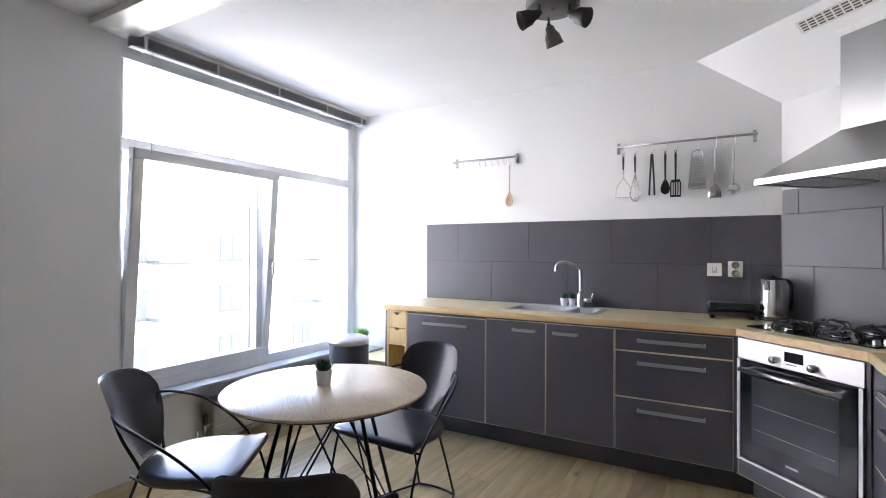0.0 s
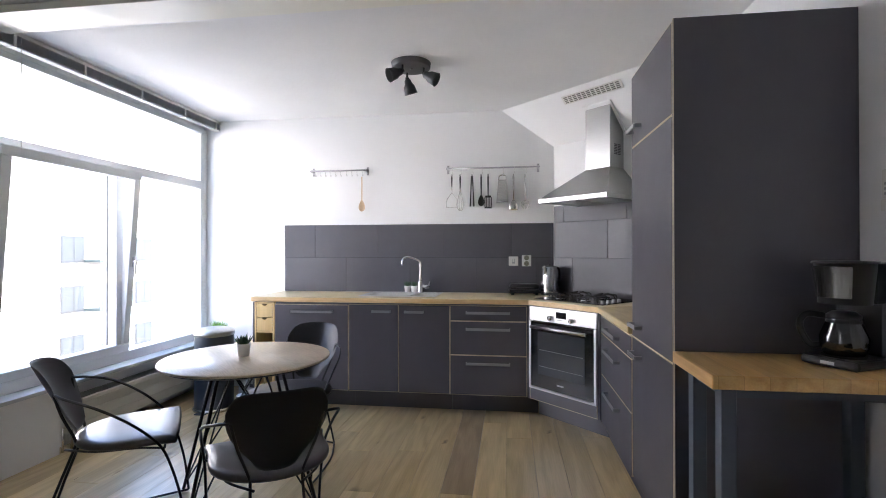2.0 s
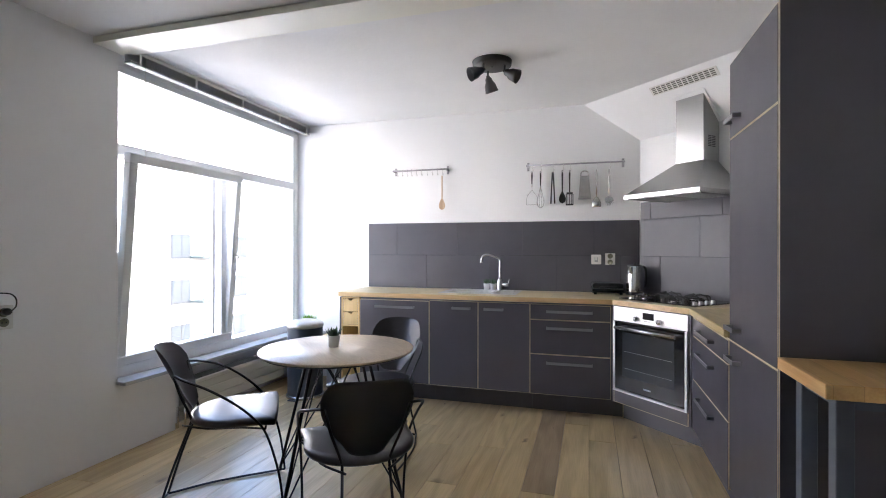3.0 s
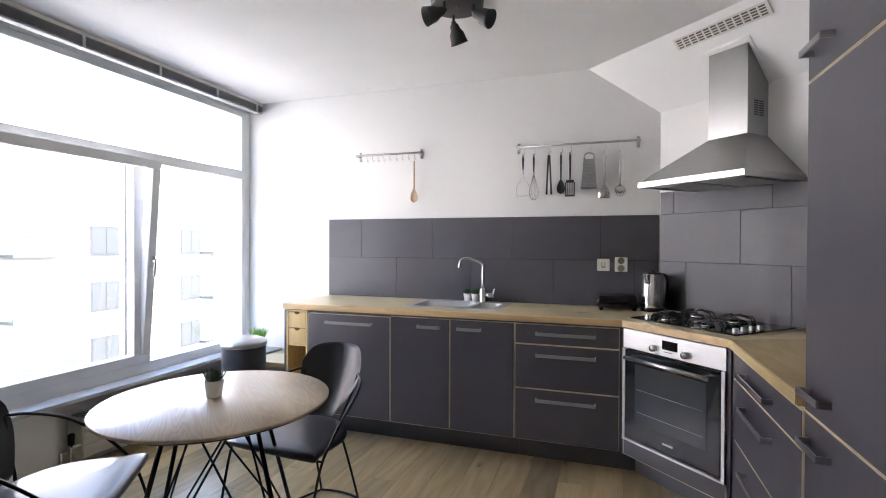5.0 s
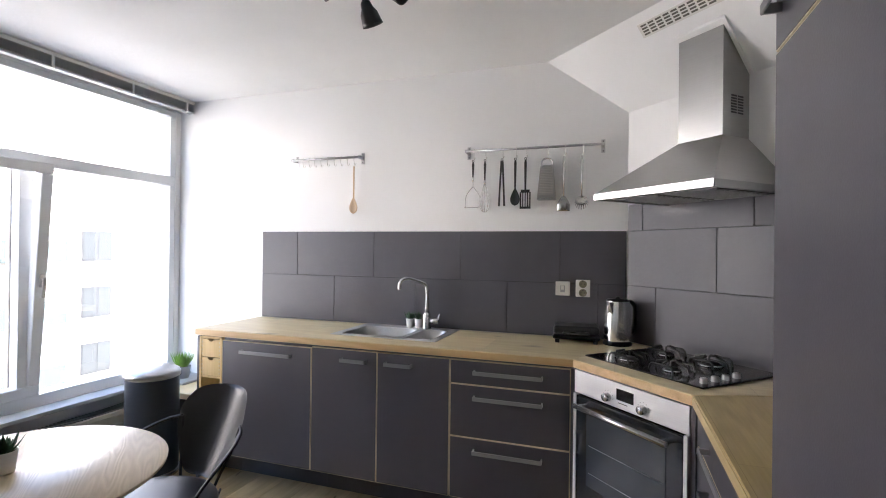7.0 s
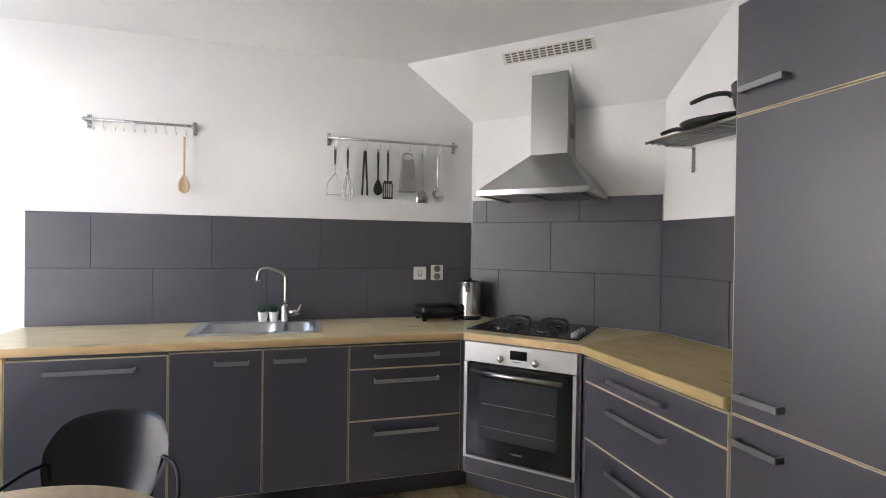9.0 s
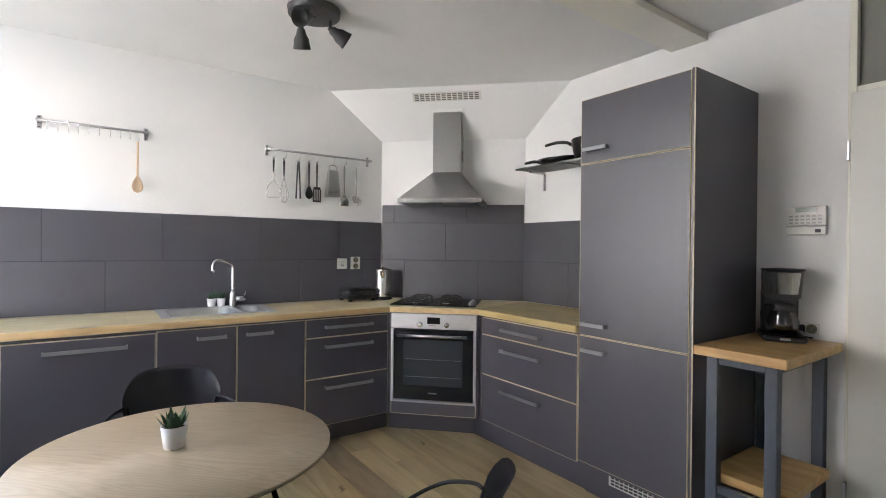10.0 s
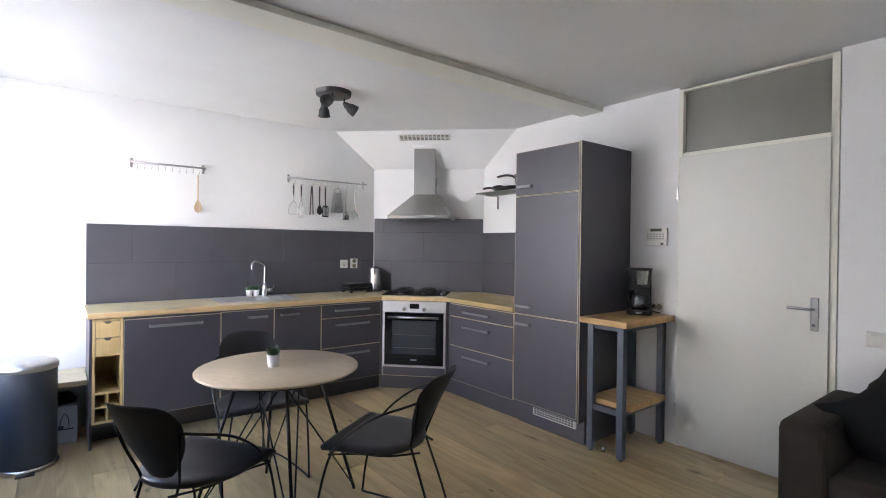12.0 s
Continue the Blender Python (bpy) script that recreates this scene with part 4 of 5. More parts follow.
def wall_plate(name, label, cat, at, w, h, kind):
    t = thing(name, label, cat, at)
    part("plate", block(-w / 2, w / 2, -0.012, 0.0, -h / 2, h / 2, 0.004, seg=2), PLASTIC, t)
    if kind == "switch":
        part("rocker", block(-w * 0.30, w * 0.30, -0.016, -0.012, -h * 0.30, h * 0.30, 0.002), PLASTIC, t)
    elif kind == "fused":
        part("rim", block(-w * 0.16, w * 0.16, -0.014, -0.012, -0.022, 0.018, 0.002), GREYP, t)
        part("rocker", block(-w * 0.10, w * 0.10, -0.020, -0.012, -0.006, 0.018, 0.002), PLASTIC, t)
    else:
        for z in ((0.025, -0.025) if h > w * 1.1 else (0.0,)):
            s = part("socket", lathe(bmesh.new(), [(0.022, 0.0), (0.022, 0.003), (0.019, 0.003), (0.018, 0.001), (0, 0.001)], m=pose(0, -0.012, z, 90, 0, 0), n=20), SOCK, t)
            for x in (-0.0095, 0.0095):
                part("hole", block(x - 0.0025, x + 0.0025, -0.0142, -0.0128, z - 0.0025, z + 0.0025), DARKP, s)
            part("hole", block(-0.003, 0.003, -0.0142, -0.0128, z + 0.012, z + 0.016), DARKP, s)
    return t


wall_plate("light_switch", "cream wall switch on the dark tiles", "switch", pose(0.339, NORTH - 0.011, 1.195), 0.082, 0.082, "fused")
wall_plate("double_socket", "cream double power socket on the dark tiles", "socket", pose(0.452, NORTH - 0.011, 1.199), 0.080, 0.098, "socket")
wall_plate("light_switch", "cream double light switch beside the door", "switch", pose(EAST, -0.125, 0.915, 0, 0, -90), 0.085, 0.082, "switch")
wall_plate("wall_socket", "cream power socket on the wall above the cart", "socket", pose(EAST, 1.085, 0.965, 0, 0, -90), 0.055, 0.055, "socket")
wall_plate("wall_socket", "cream double power socket on the white wall", "socket", pose(WEST, 1.125, 0.935, 0, 0, 90), 0.085, 0.12, "socket")
plug = thing("plug", "black plug with its cable in the wall socket", "plug", pose(WEST + 0.012, 1.125, 0.965, 0, 0, 90))
part("body", bar([(0, 0, 0), (0, -0.03, 0), (0, -0.045, 0)], [0.019, 0.018, 0.009], n=12), BLACKP, plug)
part("cable", bar(spline([(0, -0.045, 0), (0.015, -0.062, 0.03), (0.015, -0.05, 0.075), (-0.03, -0.03, 0.095), (-0.25, -0.010, 0.100)], 5), 0.0035), BLACKP, plug)

alarm = thing("alarm_keypad", "white alarm keypad with a small grey display beside the door", "alarm keypad", pose(EAST, 1.110, 1.475, 0, 0, -90))
part("case", block(-0.080, 0.080, -0.028, 0.0, -0.026, 0.066, 0.004, seg=2), PLASTIC, alarm)
part("flap", block(-0.080, 0.080, -0.032, 0.0, -0.068, -0.029, 0.004, seg=2), PLASTIC, alarm)
part("display", block(-0.040, 0.045, -0.030, -0.028, 0.040, 0.060), LCD, alarm, "small grey-green display")
bm = bmesh.new()
for r in range(3):
    for c in range(6):
        box(bm, -0.066 + c * 0.023, -0.051 + c * 0.023, -0.0298, -0.0282, -0.016 + r * 0.016, -0.008 + r * 0.016)
part("keys", bm, GREYP, alarm)
part("badge", block(0.040, 0.062, -0.0335, -0.032, -0.058, -0.042), DARKP, alarm)

# rails


def rail(label, x0, x1, z, hooks):
    t = thing("hanging_rail", label, "rail", pose(0, NORTH, z))
    part("rod", bar([(x0 - 0.012, -0.055, 0), (x1 + 0.012, -0.055, 0)], 0.0075, n=10), ALU, t)
    for x in (x0, x1):
        bm = block(x - 0.011, x + 0.011, -0.004, 0.0, -0.040, 0.036, 0.001)
        box(bm, x - 0.009, x + 0.009, -0.062, -0.004, -0.010, 0.010, 0.002)
        b = part("bracket", bm, SATIN, t)
        for zz in (-0.030, 0.026):
            part("screw", lathe(bmesh.new(), [(0, 0.002), (0.0035, 0.002), (0.004, 0.0)], m=pose(x, -0.004, zz, 90, 0, 0), n=10), DARKP, b)
    for x in hooks:
        part("hook", bar(spline([(x, -0.047, -0.002), (x, -0.050, 0.009), (x, -0.060, 0.009), (x, -0.063, 0), (x, -0.061, -0.025), (x, -0.056, -0.045), (x, -0.046, -0.053), (x, -0.037, -0.047), (x, -0.034, -0.036)], 3), 0.0016, n=6), CHROME, t)
    return t


rail("short steel hanging rail with hooks on the white wall", -1.505, -0.985, 2.022, (-1.468, -1.418, -1.37, -1.325, -1.275, -1.225, -1.170, -1.120, -1.070, -1.020))
UT = (-0.193, -0.118, -0.013, 0.068, 0.129, 0.254, 0.350, 0.451)
rail("long steel hanging rail with kitchen tools on the white wall", -0.240, 0.555, 2.016, UT)


def hang(name, label, x, z, cat="kitchen tool"):
    return thing(name, label, cat, pose(x - 0.010, NORTH - 0.043, z))


def paddle(w0, w1, z0, z1, cup, holes=0, n=10):
    """A spoon's or turner's blade: an outline between two heights, hollowed by cup."""
    bm = bmesh.new()
    rows = []
    for i in range(n + 1):
        u = i / n
        z = z1 + (z0 - z1) * u
        w = (w0 + (w1 - w0) * math.sin(min(1, u * 1.5) * math.pi / 2)) * (math.sqrt(max(0.0, 1 - ((u - 0.6) / 0.4) ** 2)) if u > 0.6 and cup else 1)
        rows.append([bm.verts.new((w * s, -0.002 + cup * (1 - s * s) * math.sin(math.pi * u), z)) for s in (-1, -0.5, 0, 0.5, 1)])
    for a, b in zip(rows, rows[1:]):
        for k in range(4):
            bm.faces.new((a[k], a[k + 1], b[k + 1], b[k])).smooth = True
    bmesh.ops.remove_doubles(bm, verts=bm.verts, dist=1e-5)
    bmesh.ops.solidify(bm, geom=bm.faces[:], thickness=0.002)
    return bm


def grip(t, z0, z1, mat, r=0.007):
    bm = bar([(0, 0, z1 - 0.012), (0, 0, z1 - 0.03), (0, 0, (z0 + z1) / 2), (0, 0, z0)], [r * 0.8, r * 1.15, r, r * 0.7], n=10)
    tube(bm, [(0.006 * math.cos(a), 0, z1 - 0.006 + 0.007 * math.sin(a)) for a in [k * math.pi / 5 for k in range(11)]], 0.0022, n=6)
    return part("handle", bm, mat, t)


ZT = 1.963
t = hang("wooden_spoon", "pale beech wooden spoon hanging from the rail", -1.020, ZT)
part("handle", bar([(0, 0, 0.0), (0, 0, -0.10), (0, 0, -0.215)], [0.006, 0.0055, 0.0055], n=8), SPOONW, t)
part("bowl", paddle(0.006, 0.031, -0.318, -0.212, 0.010), SPOONW, t)
t = hang("potato_masher", "steel wire potato masher with a black handle", UT[0], ZT)
grip(t, -0.105, 0, BLACKP)
part("collar", bar([(0, 0, -0.105), (0, 0, -0.135)], [0.007, 0.005], n=10), CHROME, t)
bm = bar(spline([(0, 0, -0.130), (0, 0, -0.16), (-0.020, 0, -0.185), (-0.044, 0, -0.225), (-0.048, 0, -0.290)], 5), 0.0022, n=6)
tube(bm, spline([(0, 0, -0.160), (0.020, 0, -0.185), (0.044, 0, -0.225), (0.048, 0, -0.290)], 5), 0.0022, n=6)
tube(bm, [(-0.048 + k * 0.012, (0.012 if k % 2 else -0.012), -0.290) for k in range(9)], 0.0022, n=6)
part("wire", bm, TOOLM, t)
t = hang("whisk", "steel balloon whisk with a black handle", UT[1], ZT)
grip(t, -0.125, 0, BLACKP)
bm = bar([(0, 0, -0.125), (0, 0, -0.150)], [0.007, 0.006], n=10)
for k in range(5):
    a = math.pi * k / 5
    c, s = math.cos(a), math.sin(a)
    tube(bm, spline([(-0.004 * c, -0.004 * s, -0.145), (-0.020 * c, -0.020 * s, -0.205), (-0.034 * c, -0.034 * s, -0.270), (-0.018 * c, -0.018 * s, -0.312), (0, 0, -0.320), (0.018 * c, 0.018 * s, -0.312), (0.034 * c, 0.034 * s, -0.270), (0.020 * c, 0.020 * s, -0.205), (0.004 * c, 0.004 * s, -0.145)], 3), 0.0015, n=5)
part("wire", bm, TOOLM, t)
t = hang("tongs", "slim black kitchen tongs hanging from the rail", UT[2], ZT)
for k in (-1, 1):
    part("arm", bar([(k * 0.003, 0, -0.012), (k * 0.008, 0, -0.10), (k * 0.013, 0, -0.20), (k * 0.016, 0, -0.285)], [0.007, 0.0062, 0.0055, 0.0065], n=8), BLACKP, t)
part("hinge", bar([(-0.010, 0, -0.018), (0.010, 0, -0.018)], 0.006, n=8), TOOLM, t)
part("loop", bar([(0.006 * math.cos(a), 0, -0.006 + 0.007 * math.sin(a)) for a in [k * math.pi / 5 for k in range(11)]], 0.0022, n=6), TOOLM, t)
t = hang("serving_spoon", "black plastic serving spoon hanging from the rail", UT[3], ZT)
grip(t, -0.19, 0, BLACKP)
part("bowl", paddle(0.006, 0.029, -0.285, -0.185, 0.012), BLACKP, t)
t = hang("slotted_turner", "black plastic slotted turner hanging from the rail", UT[4], ZT)
grip(t, -0.20, 0, BLACKP)
bm = bmesh.new()
for x0, x1 in ((-0.032, -0.024), (-0.017, -0.011), (-0.003, 0.003), (0.011, 0.017), (0.024, 0.032)):
    box(bm, x0, x1, -0.003, 0.0, -0.290, -0.205)
box(bm, -0.032, 0.032, -0.003, 0.0, -0.303, -0.290)
box(bm, -0.026, 0.026, -0.003, 0.0, -0.208, -0.190)
part("blade", bm, BLACKP, t)
t = hang("grater", "steel box grater hanging from the rail", UT[5], ZT - 0.01)
bm = bmesh.new()
v = [bm.verts.new((x, y, z)) for z, w, d in ((-0.235, 0.051, 0.033), (-0.045, 0.035, 0.022)) for x, y in ((-w, -d), (w, -d), (w, d), (-w, d))]
for i in range(4):
    bm.faces.new((v[i], v[(i + 1) % 4], v[4 + (i + 1) % 4], v[4 + i]))
part("body", bm, STEELH, t)
bm = bmesh.new()
for k in range(17):
    z = -0.215 + k * 0.0095
    w = 0.051 - 0.016 * (z + 0.235) / 0.19 - 0.008
    y = -0.033 + 0.011 * (z + 0.235) / 0.19
    box(bm, -w, w, y - 0.0018, y + 0.002, z, z + 0.0035)
part("blades", bm, CHROME, t)
part("handle", bar(spline([(-0.033, 0, -0.046), (-0.027, 0, -0.012), (0, 0, -0.001), (0.027, 0, -0.012), (0.033, 0, -0.046)], 4), 0.005), STEELH, t)
part("rim", block(-0.053, 0.053, -0.035, 0.035, -0.243, -0.236, 0.002), GREYP, t)
t = hang("steel_turner", "slotted steel turner hanging from the rail", UT[6], ZT)
part("handle", bar([(0, 0, -0.004), (0, 0, -0.035), (0, 0, -0.13), (0, 0, -0.235)], [0.004, 0.0085, 0.005, 0.004], n=8), TOOLM, t)
part("blade", paddle(0.010, 0.036, -0.320, -0.235, 0.0), TOOLM, t)
part("slot", lathe(bmesh.new(), [(0, 0.0012), (0.024, 0.0012), (0.026, 0)], sy=1.3, m=pose(0, -0.0045, -0.285, 90, 0, 0)), TOOLM, t)
t = hang("pasta_server", "steel pasta server with a toothed bowl", UT[7], ZT)
part("handle", bar([(0, 0, -0.004), (0, 0, -0.035), (0, 0, -0.13), (0, 0, -0.235)], [0.004, 0.0085, 0.005, 0.004], n=8), TOOLM, t)
part("bowl", lathe(bmesh.new(), [(0, -0.022), (0.022, -0.018), (0.036, 0.0), (0.034, 0.0), (0.021, -0.015), (0, -0.019)], m=pose(0, -0.006, -0.262, 55, 0, 0), n=18), TOOLM, t)
bm = bmesh.new()
for k in range(9):
    a = math.pi * (1 + k / 8)
    tube(bm, [(0.030 * math.cos(a), -0.018, -0.270 + 0.022 * math.sin(a)), (0.036 * math.cos(a), -0.028, -0.275 + 0.040 * math.sin(a))], 0.003, n=5)
part("teeth", bm, TOOLM, t)

# wall shelf with pans
shelf = thing("wall_shelf", "steel rod wall shelf above the drawers carrying pans", "shelf", pose(EAST, 2.845, 1.905, 0, 0, -90))
part("front_rod", bar([(0.0, -0.240, 0.0), (0.885, -0.240, 0.0)], 0.008), STEEL, shelf)
for k in range(6):
    part("rod", bar([(0.0, -0.205 + k * 0.038, -0.001), (0.885, -0.205 + k * 0.038, -0.001)], 0.0055, n=8), STEEL, shelf)
for x in (0.050, 0.45, 0.87):
    part("cross_bar", block(x, x + 0.012, -0.240, -0.002, -0.013, -0.007), STEEL, shelf)
for x in (0.050, 0.78):
    bm = block(x, x + 0.022, -0.16, -0.005, -0.022, -0.014)
    box(bm, x, x + 0.022, -0.005, -0.001, -0.142, -0.014)
    part("bracket", bm, STEELH, shelf)


def fry_pan(name, label, at, r, h, hl, rise):
    t = thing(name, label, "pan", at)
    part("pan", lathe(bmesh.new(), [(0, 0.001), (r * 0.78, 0.001), (r * 0.92, h * 0.4), (r, h), (r * 0.985, h), (r * 0.90, h * 0.42), (r * 0.76, 0.006), (0, 0.006)], n=32), BLACKP, t)
    part("ferrule", bar([(-r * 0.97, 0, h * 0.75), (-r - 0.035, 0, h * 0.75 + rise * 0.3)], [0.006, 0.008], n=8), STEEL, t)
    part("handle", bar(spline([(-r - 0.030, 0, h * 0.75 + rise * 0.3), (-r - 0.07, 0, h * 0.75 + rise * 0.75), (-r - hl * 0.6, 0, h * 0.75 + rise), (-r - hl, 0, h * 0.75 + rise * 0.9)], 4), [0.006] + [0.0085] * 11 + [0.0075], n=10, flat=1.3), BLACKP, t)
    return t


fry_pan("frying_pan", "black frying pan lying on the rod shelf", pose(1.372, 2.515, 1.9105, 0, 0, -91), 0.138, 0.032, 0.20, 0.030)
fry_pan("deep_pan", "deep black pan with a long handle on the rod shelf", pose(1.362, 2.235, 1.9105, 0, 0, -88), 0.130, 0.125, 0.26, 0.055)
fry_pan("small_pan", "small black pan lying in the frying pan", pose(1.402, 2.455, 1.9255, 0, 0, -93), 0.100, 0.028, 0.20, 0.030)

# ---- cart and coffee machine ----
cart = thing("kitchen_cart", "blue-grey metal cart with thick wooden top and lower shelf", "kitchen cart", pose(0, 0, 0))
CX0, CX1, CY0, CY1 = 0.893, 1.510, 0.965, 1.322
part("top", block(CX0, CX1, CY0, CY1, 0.876, 0.917, 0.003), CARTW, cart, "thick warm wooden top")
for x in (0.935, 1.430):
    for y in (1.012, 1.240):
        l = part("leg", block(x, x + 0.045, y, y + 0.045, 0.012, 0.875, 0.002), CARTM, cart)
        part("foot", lathe(bmesh.new(), [(0, 0.0), (0.016, 0.0), (0.016, 0.008), (0.010, 0.012)], (x + 0.022, y + 0.022), 16), BLACKP, l)
for z0 in (0.840, 0.286):
    part("side_rail", block(0.981, 1.429, 1.020, 1.042, z0, z0 + 0.034), CARTM, cart)
    part("side_rail", block(0.981, 1.429, 1.252, 1.274, z0, z0 + 0.034), CARTM, cart)
    part("end_rail", block(0.945, 0.967, 1.058, 1.239, z0, z0 + 0.034), CARTM, cart)
    part("end_rail", block(1.440, 1.462, 1.058, 1.239, z0, z0 + 0.034), CARTM, cart)
part("lower_shelf", block(0.983, 1.428, 0.985, 1.300, 0.3205, 0.361, 0.003), CARTW, cart, "lower wooden shelf")

cof = thing("coffee_machine", "black filter coffee machine with a steel front and a glass jug", "coffee machine", pose(1.386, 1.166, 0.918, 0, 0, -62))
part("base", block(-0.085, 0.085, -0.115, 0.115, 0.0, 0.030, 0.012, seg=2), BLACKP, cof)
part("hot_plate", lathe(bmesh.new(), [(0, 0.0345), (0.058, 0.034), (0.060, 0.030)], (0, -0.035), 24), IRON, cof)
part("tower", block(-0.074, 0.074, 0.040, 0.100, 0.030, 0.225, 0.012, seg=2), BLACKP, cof)
part("head", block(-0.072, 0.072, -0.010, 0.100, 0.196, 0.326, 0.012, seg=2), BLACKP, cof)
part("lid", lathe(bmesh.new(), [(0.070, 0.196), (0.080, 0.322), (0.088, 0.3225), (0.086, 0.330), (0, 0.333)], (0, -0.028), 32), BLACKP, cof)
bm = bmesh.new()
ring = []
for k in range(15):
    a = math.pi * (1.22 + 0.52 * k / 14)
    ring.append((math.cos(a), math.sin(a)))
lo = [bm.verts.new((x * 0.0745, -0.028 + y * 0.0745, 0.216)) for x, y in ring]
hi = [bm.verts.new((x * 0.0865, -0.028 + y * 0.0865, 0.314)) for x, y in ring]
for k in range(14):
    bm.faces.new((lo[k], lo[k + 1], hi[k + 1], hi[k])).smooth = True
bmesh.ops.solidify(bm, geom=bm.faces[:], thickness=0.004)
part("steel_front", bm, COVER, cof, "curved steel front of the filter basket")
jug = part("jug", lathe(bmesh.new(), [(0, 0.036), (0.052, 0.036), (0.062, 0.060), (0.064, 0.090), (0.045, 0.140), (0.042, 0.155)], (0, -0.035), 28), CLEAR, cof, "clear glass coffee jug")
jug_lid = part("lid", lathe(bmesh.new(), [(0.045, 0.150), (0.047, 0.160), (0.030, 0.172), (0, 0.173)], (0, -0.035), 24), BLACKP, jug)
part("handle", bar(spline([(-0.040, -0.060, 0.155), (-0.075, -0.095, 0.158), (-0.088, -0.108, 0.120), (-0.070, -0.090, 0.062), (-0.048, -0.072, 0.060)], 5), 0.007, n=8, flat=1.5), BLACKP, jug)
part("band", lathe(bmesh.new(), [(0.046, 0.136), (0.0475, 0.138), (0.0455, 0.148)], (0, -0.035), 28), BLACKP, jug)
part("cord", bar(spline([(0.03, 0.112, 0.03), (0.07, 0.13, 0.010), (0.12, 0.06, 0.006), (0.135, 0.10, 0.006), (0.10, 0.085, 0.035)], 6), 0.0035), BLACKP, cof)
part("plug", bar([(0.085, 0.085, 0.047), (0.110, 0.11, 0.047)], [0.013, 0.017], n=10), BLACKP, cof)
part("switch", block(-0.02, 0.02, -0.1165, -0.1145, 0.010, 0.020), GREYP, cof)

# ---- ceiling lamp ----
lamp = thing("ceiling_spotlight", "dark grey round ceiling lamp with three small spotlights, off", "ceiling lamp", pose(-0.340, 2.635, CEILING))
part("base", lathe(bmesh.new(), [(0, -0.034), (0.118, -0.034), (0.128, -0.030), (0.130, -0.004), (0.132, -0.0005), (0, -0.0005)], n=40), LAMPP, lamp)
part("cap", lathe(bmesh.new(), [(0, -0.040), (0.008, -0.040), (0.010, -0.034)], n=14), LAMPP, lamp)


def spot(az, aim_az, down):
    """az: where its joint sits; aim: where its mouth looks."""
    c, s = math.cos(radians(az)), math.sin(radians(az))
    j = Vector((0.085 * c, 0.085 * s, -0.075))
    sp = part("spotlight", lathe(bmesh.new(), [(0, 0.0), (0.016, 0.002), (0.022, 0.012), (0.025, 0.030), (0.037, 0.052), (0.042, 0.085), (0.046, 0.102), (0.043, 0.102), (0.036, 0.060), (0, 0.035)], m=Matrix.Translation(j) @ Vector((math.cos(radians(aim_az)) * math.cos(radians(down)), math.sin(radians(aim_az)) * math.cos(radians(down)), -math.sin(radians(down)))).to_track_quat("Z", "X").to_matrix().to_4x4(), n=28), LAMPP, lamp, "small bell-shaped dark grey spotlight")
    bm = bar([(0.085 * c, 0.085 * s, -0.034), (0.085 * c, 0.085 * s, -0.078)], 0.007, n=8)
    lathe(bm, [(0, 0.010), (0.010, 0.010), (0.010, -0.010), (0, -0.010)], m=Matrix.Translation((0.085 * c, 0.085 * s, -0.074)) @ pose(0, 0, 0, 90, 0, az), n=12)
    part("joint", bm, LAMPP, sp)


spot(240, 214, 24)
spot(120, 62, 64)
spot(357, 352, 28)

# ---- window side ----
blind = thing("venetian_blind", "grey slatted blind drawn up under its white head rail", "blind", pose(0.014, 0, 0))
part("head_rail", block(-2.505, -2.455, 1.752, 3.812, 2.502, 2.527, 0.002), PLASTIC, blind)
bm = bmesh.new()
for k in range(13):
    z = 2.450 + k * 0.0037
    vs = [bm.verts.new((x, y, z + dz)) for y in (1.765, 3.805) for x, dz in ((-2.504, 0), (-2.480, 0.0018), (-2.456, 0))]
    bm.faces.new((vs[0], vs[1], vs[4], vs[3]))
    bm.faces.new((vs[1], vs[2], vs[5], vs[4]))
tagged(part("slats", bm, SLAT, blind), "", "", "", "stuff")
part("bottom_rail", block(-2.504, -2.456, 1.765, 3.805, 2.434, 2.447, 0.002), GREYP, blind)
for y in (1.84, 2.30, 2.80, 3.30, 3.74):
    part("tape_clip", block(-2.5065, -2.4525, y - 0.008, y + 0.008, 2.432, 2.510, 0.001), PLASTIC, blind)
part("cord", bar([(-2.462, 1.88, 2.50), (-2.462, 1.88, 1.86)], 0.0022, n=5), PLASTIC, blind)

rad = thing("radiator", "long low cream convector radiator under the sill", "radiator", pose(0, 0, 0))
part("body", block(-2.610, -2.482, 2.31, 3.42, 0.085, 0.318, 0.004), RAD, rad)
bm = bmesh.new()
for k in range(3):
    box(bm, -2.481, -2.474, 2.31, 3.42, 0.092 + k * 0.073, 0.160 + k * 0.073, 0.003)
part("front_panel", bm, RAD, rad)
part("top_lip", block(-2.4735, -2.450, 2.29, 3.44, 0.298, 0.330, 0.004), RAD, rad)
bm = bmesh.new()
for k in range(51):
    box(bm, -2.60, -2.49, 2.33 + k * 0.0213, 2.338 + k * 0.0213, 0.3185, 0.325)
tagged(part("fins", bm, GREYP, rad), "", "", "", "stuff")
part("valve", lathe(bmesh.new(), [(0, 0.0), (0.015, 0.0), (0.017, 0.01), (0.017, 0.06), (0.011, 0.068), (0, 0.068)], n=18), BLACKP, rad, "black radiator valve", pose(-2.500, 2.262, 0.185))
part("pipe", bar([(-2.50, 2.262, 0.185), (-2.50, 2.262, -0.01)], 0.008), CHROME, rad)
part("pipe", bar([(-2.50, 2.262, 0.170), (-2.50, 2.315, 0.170)], 0.009), RAD, rad)
part("pipe", bar([(-2.53, 2.225, 0.15), (-2.53, 2.225, -0.01)], 0.008), CHROME, rad)
